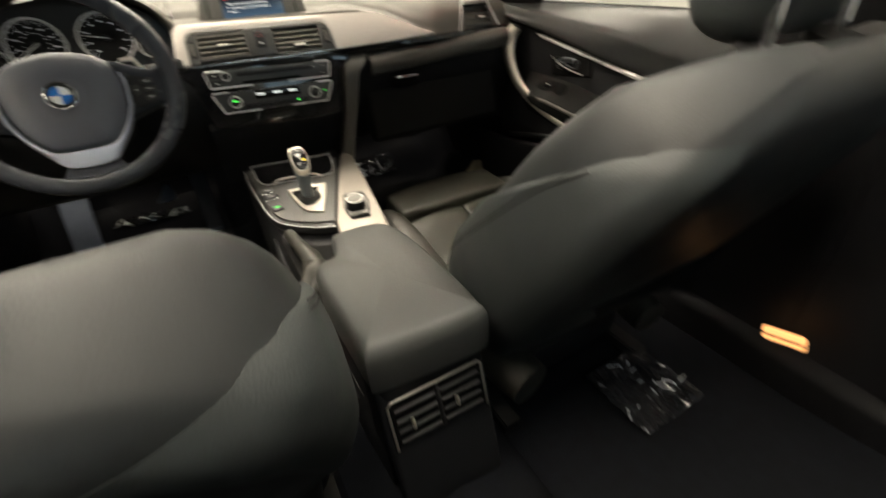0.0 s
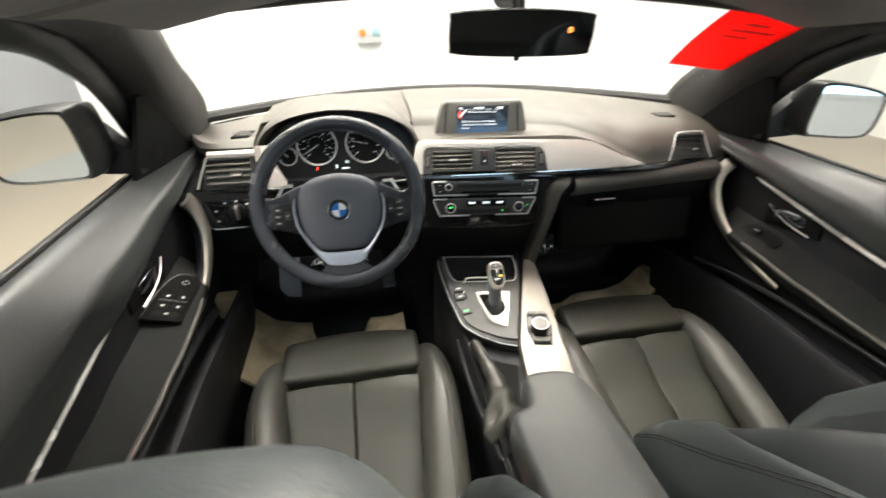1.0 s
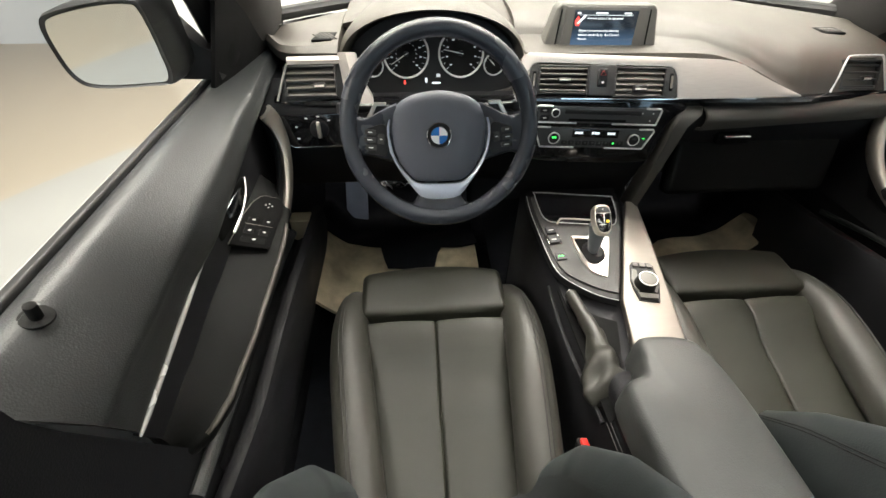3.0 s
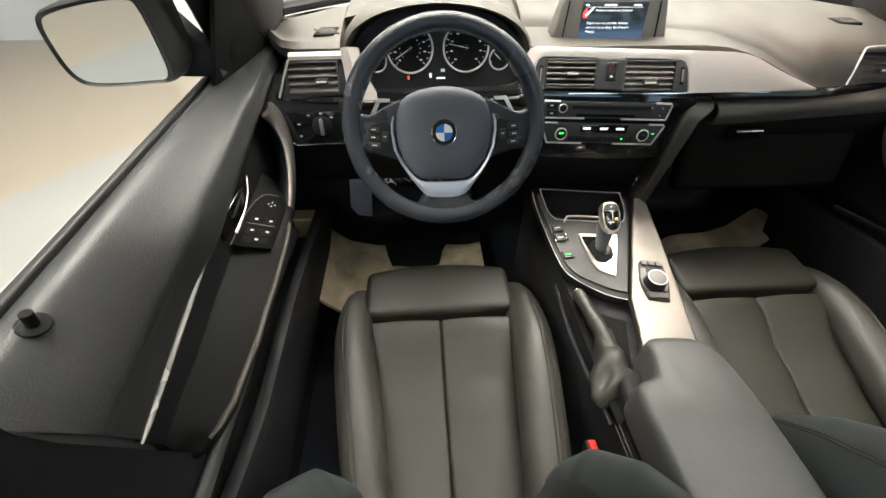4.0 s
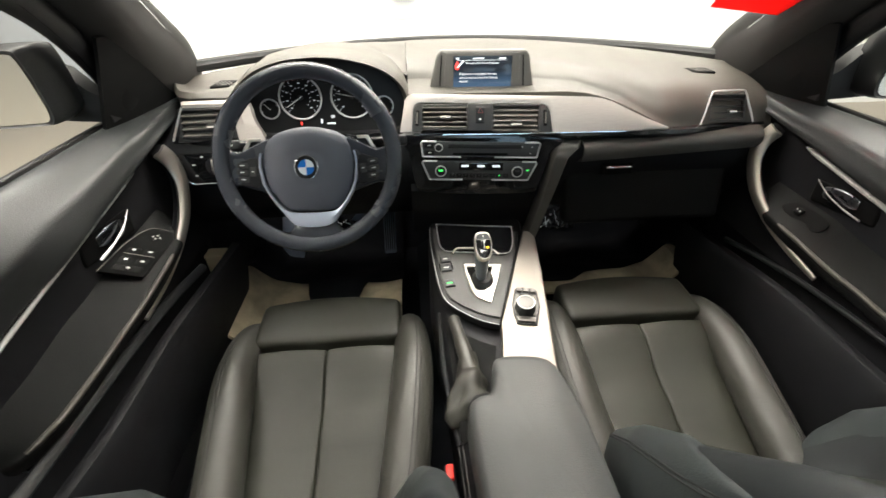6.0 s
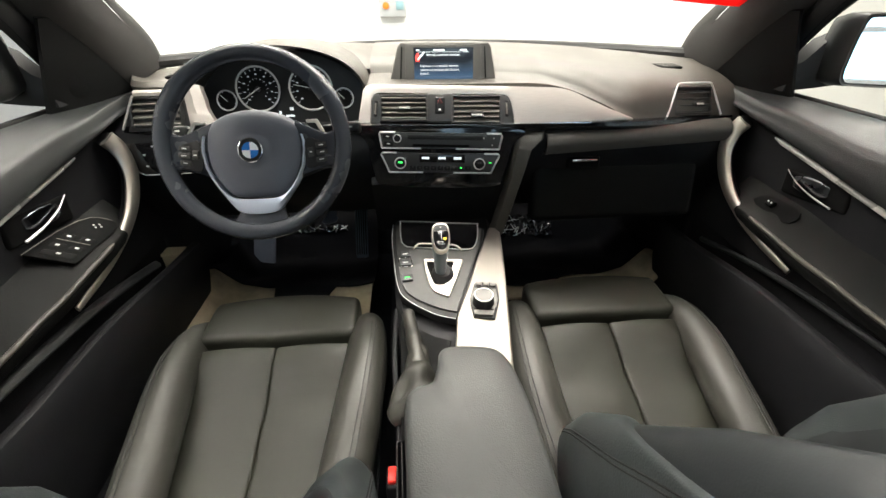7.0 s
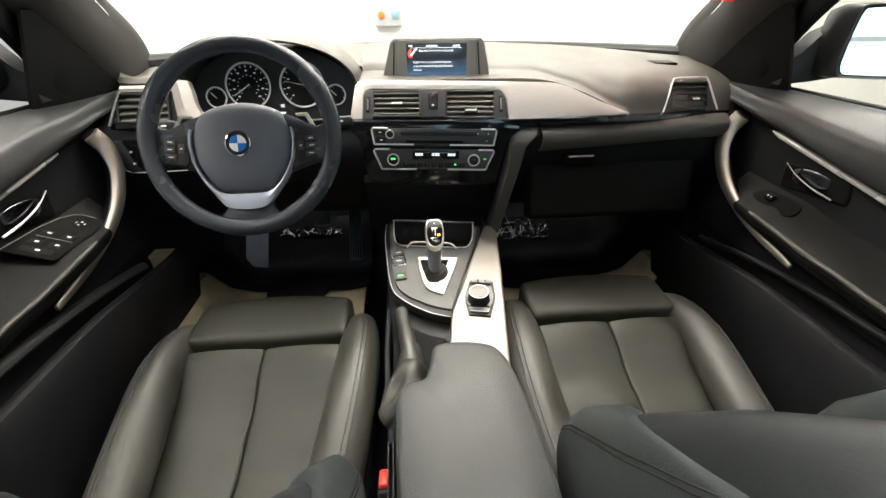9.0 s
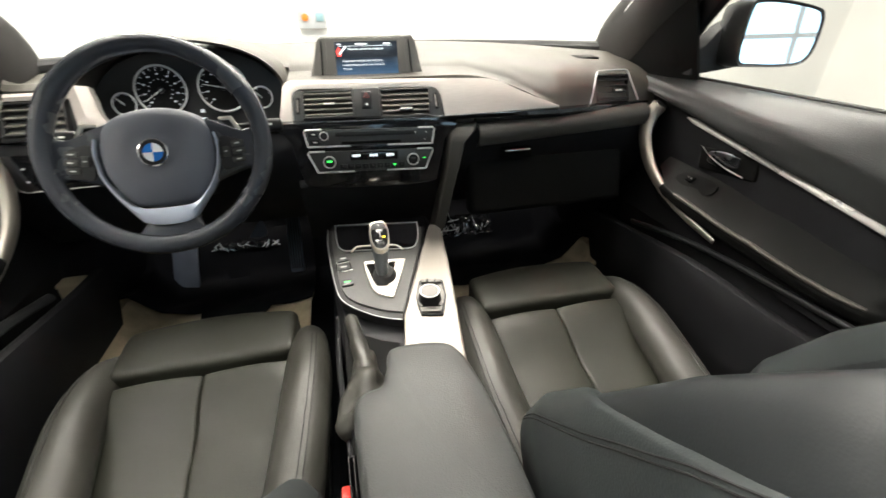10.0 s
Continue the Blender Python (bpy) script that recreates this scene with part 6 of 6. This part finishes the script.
# ---- control box on the front wall ----
cb = thing("control_box", (-0.18, 3.79, 1.0), "pale grey wall control box with an orange button", "control box")
part("case", rounded(0.215, 0.07, 0.13, 0.008, (2, 1, 2), 2, m=pose(-0.17, 3.765, 1.045)), mat("pale_grey_box", (0.40, 0.41, 0.42), 0.6), cb)
part("dial_knob", disc(0.026, 0.012, facing((-0.222, 3.730, 1.062), (0, -1, 0)), 24, 0.006), mat("orange_knob", (0.9, 0.20, 0.02), 0.5), cb, "round orange button")
part("blue_panel", rounded(0.06, 0.008, 0.06, 0.003, (1, 1, 1), 1, m=pose(-0.11, 3.728, 1.062)), mat("teal_label", (0.22, 0.36, 0.40), 0.5), cb, "blue-green label")
part("label_plate", rounded(0.20, 0.006, 0.12, 0.002, (1, 1, 1), 1, m=pose(-0.17, 3.796, 0.87)), mat("white_label", (0.78, 0.79, 0.80), 0.6), cb)

# ---- foot wells: pedals, mats, crumpled film ----
MAT = mat("beige_floor_mat", (0.50, 0.43, 0.30), 0.9, grain=1.0, grain_size=500, wear=0.35, wear_size=14)
BRAKE = (-0.360, 1.12, 0.508)
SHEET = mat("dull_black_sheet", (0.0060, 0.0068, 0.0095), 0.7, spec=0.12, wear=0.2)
PEDAL = mat("pedal_rubber", (0.17, 0.20, 0.26), 0.45, grain=0.2)


def lie(x, y):
    """Height of the mats, climbing the bulkhead ahead and the sill outside."""
    return lerp([(0.80, 0.315), (0.95, 0.320), (1.09, 0.285), (1.18, 0.285), (1.31, 0.41), (1.40, 0.53)], y) + 0.004 * math.sin(9 * x + 7 * y) + 0.075 * min(1, max(0, (x - 0.645) / 0.07)) ** 1.3


for s in (-1, 1):
    mt = thing("floor_mat", (s * 0.47, 0.9, 0.25), ("worn beige-brown carpet mat under a black protective sheet" if s < 0 else "beige-brown passenger carpet mat under a black protective sheet"), "floor mat", "floor mats")
    part("carpet", slab([[V(s * x, y, lie(x, y)) for x in np.linspace(0.222, 0.755, 30)] for y in np.linspace(0.70 if s < 0 else 0.86, 1.12, 20)], 0.010), MAT, mt)
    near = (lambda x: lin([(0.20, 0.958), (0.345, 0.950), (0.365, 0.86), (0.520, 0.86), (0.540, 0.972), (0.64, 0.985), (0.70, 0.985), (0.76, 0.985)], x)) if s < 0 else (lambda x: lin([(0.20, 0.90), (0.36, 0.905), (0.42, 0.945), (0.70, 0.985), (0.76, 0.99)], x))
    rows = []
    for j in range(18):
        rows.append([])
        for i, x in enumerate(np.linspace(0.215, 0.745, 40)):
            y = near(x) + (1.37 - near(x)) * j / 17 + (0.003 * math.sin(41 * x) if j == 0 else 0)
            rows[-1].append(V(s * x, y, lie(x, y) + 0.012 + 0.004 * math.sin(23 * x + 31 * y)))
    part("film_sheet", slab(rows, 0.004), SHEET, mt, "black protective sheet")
pd = thing("brake_pedal", BRAKE, "dull blue-grey rubber brake pedal", "pedal")
part("pad", prism(cr_flat([(-0.022, -0.024), (0.024, -0.021), (0.025, 0.010), (0.016, 0.027), (0.004, 0.020), (-0.010, -0.004)]), 0.012, facing(BRAKE, (0, -0.8, 0.6)), 0.003), PEDAL, pd)
part("arm", tube([V(*BRAKE) + V(0.01, 0.01, 0.0), V(*BRAKE) + V(0.01, 0.10, 0.10), V(*BRAKE) + V(0.01, 0.14, 0.20)], 0.009, 8), BLACK, pd)
pa = thing("accelerator_pedal", (-0.24, 1.10, 0.33), "tall ribbed blue-grey accelerator pedal", "pedal")
part("pad", rounded(0.042, 0.014, 0.23, 0.006, (2, 1, 8), 2, m=pose(-0.258, 1.142, 0.455, -38)), PEDAL, pa)
for k in range(5):
    part("rib", rounded(0.004, 0.004, 0.21, 0.0015, (1, 1, 1), 1, m=pose(-0.258, 1.142, 0.455, -38) @ pose(-0.015 + 0.0075 * k, -0.008, 0)), BLACK, pa)
fr = thing("foot_rest", (-0.635, 1.15, 0.30), "flat blue-grey plastic foot rest", "foot rest")
part("plate", rounded(0.078, 0.014, 0.31, 0.004, (3, 1, 8), 2, m=pose(-0.634, 1.232, 0.386, -38)), mat("foot_rest_plastic", (0.20, 0.235, 0.31), 0.40, wear=0.2), fr)
# clear crumpled film: a dark glossy sheet, its glints painted as pale crease tubes
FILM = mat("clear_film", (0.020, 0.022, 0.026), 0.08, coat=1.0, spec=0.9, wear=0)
GLINT = mat("film_glint", (0.80, 0.83, 0.86), 0.18, coat=0.6, wear=0)
for k, (x0, x1, y0, y1, count) in enumerate(((0.262, 0.470, 1.222, 1.272, 34), (-0.545, -0.335, 1.250, 1.266, 13), (0.40, 0.58, -0.13, 0.04, 14))):
    rng = random.Random(11 + k)

    def top(x, y):
        return (lie(abs(x), y) + 0.022) if y > 0.5 else 0.262

    pf = thing("plastic_film", (0.5 * (x0 + x1), 0.5 * (y0 + y1), top(x0, y0)), "crumpled shiny clear plastic film on the %s floor" % ("rear" if k == 2 else "footwell"), "plastic film", "protective films")
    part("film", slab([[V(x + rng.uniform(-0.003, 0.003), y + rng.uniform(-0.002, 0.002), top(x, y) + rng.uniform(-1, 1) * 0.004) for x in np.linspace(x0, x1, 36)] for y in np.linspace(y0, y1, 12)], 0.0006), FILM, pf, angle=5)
    # pale ridges stand in for the glints along the folds
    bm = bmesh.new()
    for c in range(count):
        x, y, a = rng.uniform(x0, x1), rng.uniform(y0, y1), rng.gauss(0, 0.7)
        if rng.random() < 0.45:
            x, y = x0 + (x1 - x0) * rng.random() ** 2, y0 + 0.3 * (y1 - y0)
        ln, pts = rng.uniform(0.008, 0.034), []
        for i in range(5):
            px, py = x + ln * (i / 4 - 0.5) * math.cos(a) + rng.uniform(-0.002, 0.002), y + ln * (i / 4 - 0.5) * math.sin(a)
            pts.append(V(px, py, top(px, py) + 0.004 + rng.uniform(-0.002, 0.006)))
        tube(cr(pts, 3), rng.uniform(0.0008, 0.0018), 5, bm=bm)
    tagged(part("crease_glints", bm, GLINT, pf), "pale tubes painted as glints on clear film", kind="stuff")
# front end of the driver's door pocket, its lit look painted as a beige block
kp = thing("lit_pocket_end", (-0.742, 0.855, 0.47), "beige block standing in for the lit front end of the driver door pocket", "storage box")
BEIGE = mat("lit_pocket_beige", (0.74, 0.63, 0.44), 0.42)
part("end_block", rounded(0.056, 0.040, 0.084, 0.010, (3, 2, 3), 3, m=pose(-0.742, 0.855, 0.512)), BEIGE, kp)
part("end_block_top", rounded(0.058, 0.042, 0.010, 0.004, (3, 2, 1), 3, m=pose(-0.742, 0.855, 0.550)), BEIGE, kp)

# small bright fittings on the rear floor
bl = thing("courtesy_lamp", (0.708, -0.172, 0.38), "small amber courtesy lamp low on the rear side trim", "courtesy lamp")
part("lens", rounded(0.012, 0.075, 0.028, 0.004, (1, 3, 1), 2, m=pose(0.708, -0.172, 0.402, -16)), mat("amber_lens", (0.8, 0.35, 0.10), 0.4, wear=0, emit=(1.0, 0.5, 0.2), power=1.5), bl)
part("lens_bar", rounded(0.014, 0.075, 0.004, 0.001, (1, 1, 1), 1, m=pose(0.707, -0.172, 0.402, -16)), BLACK, bl)
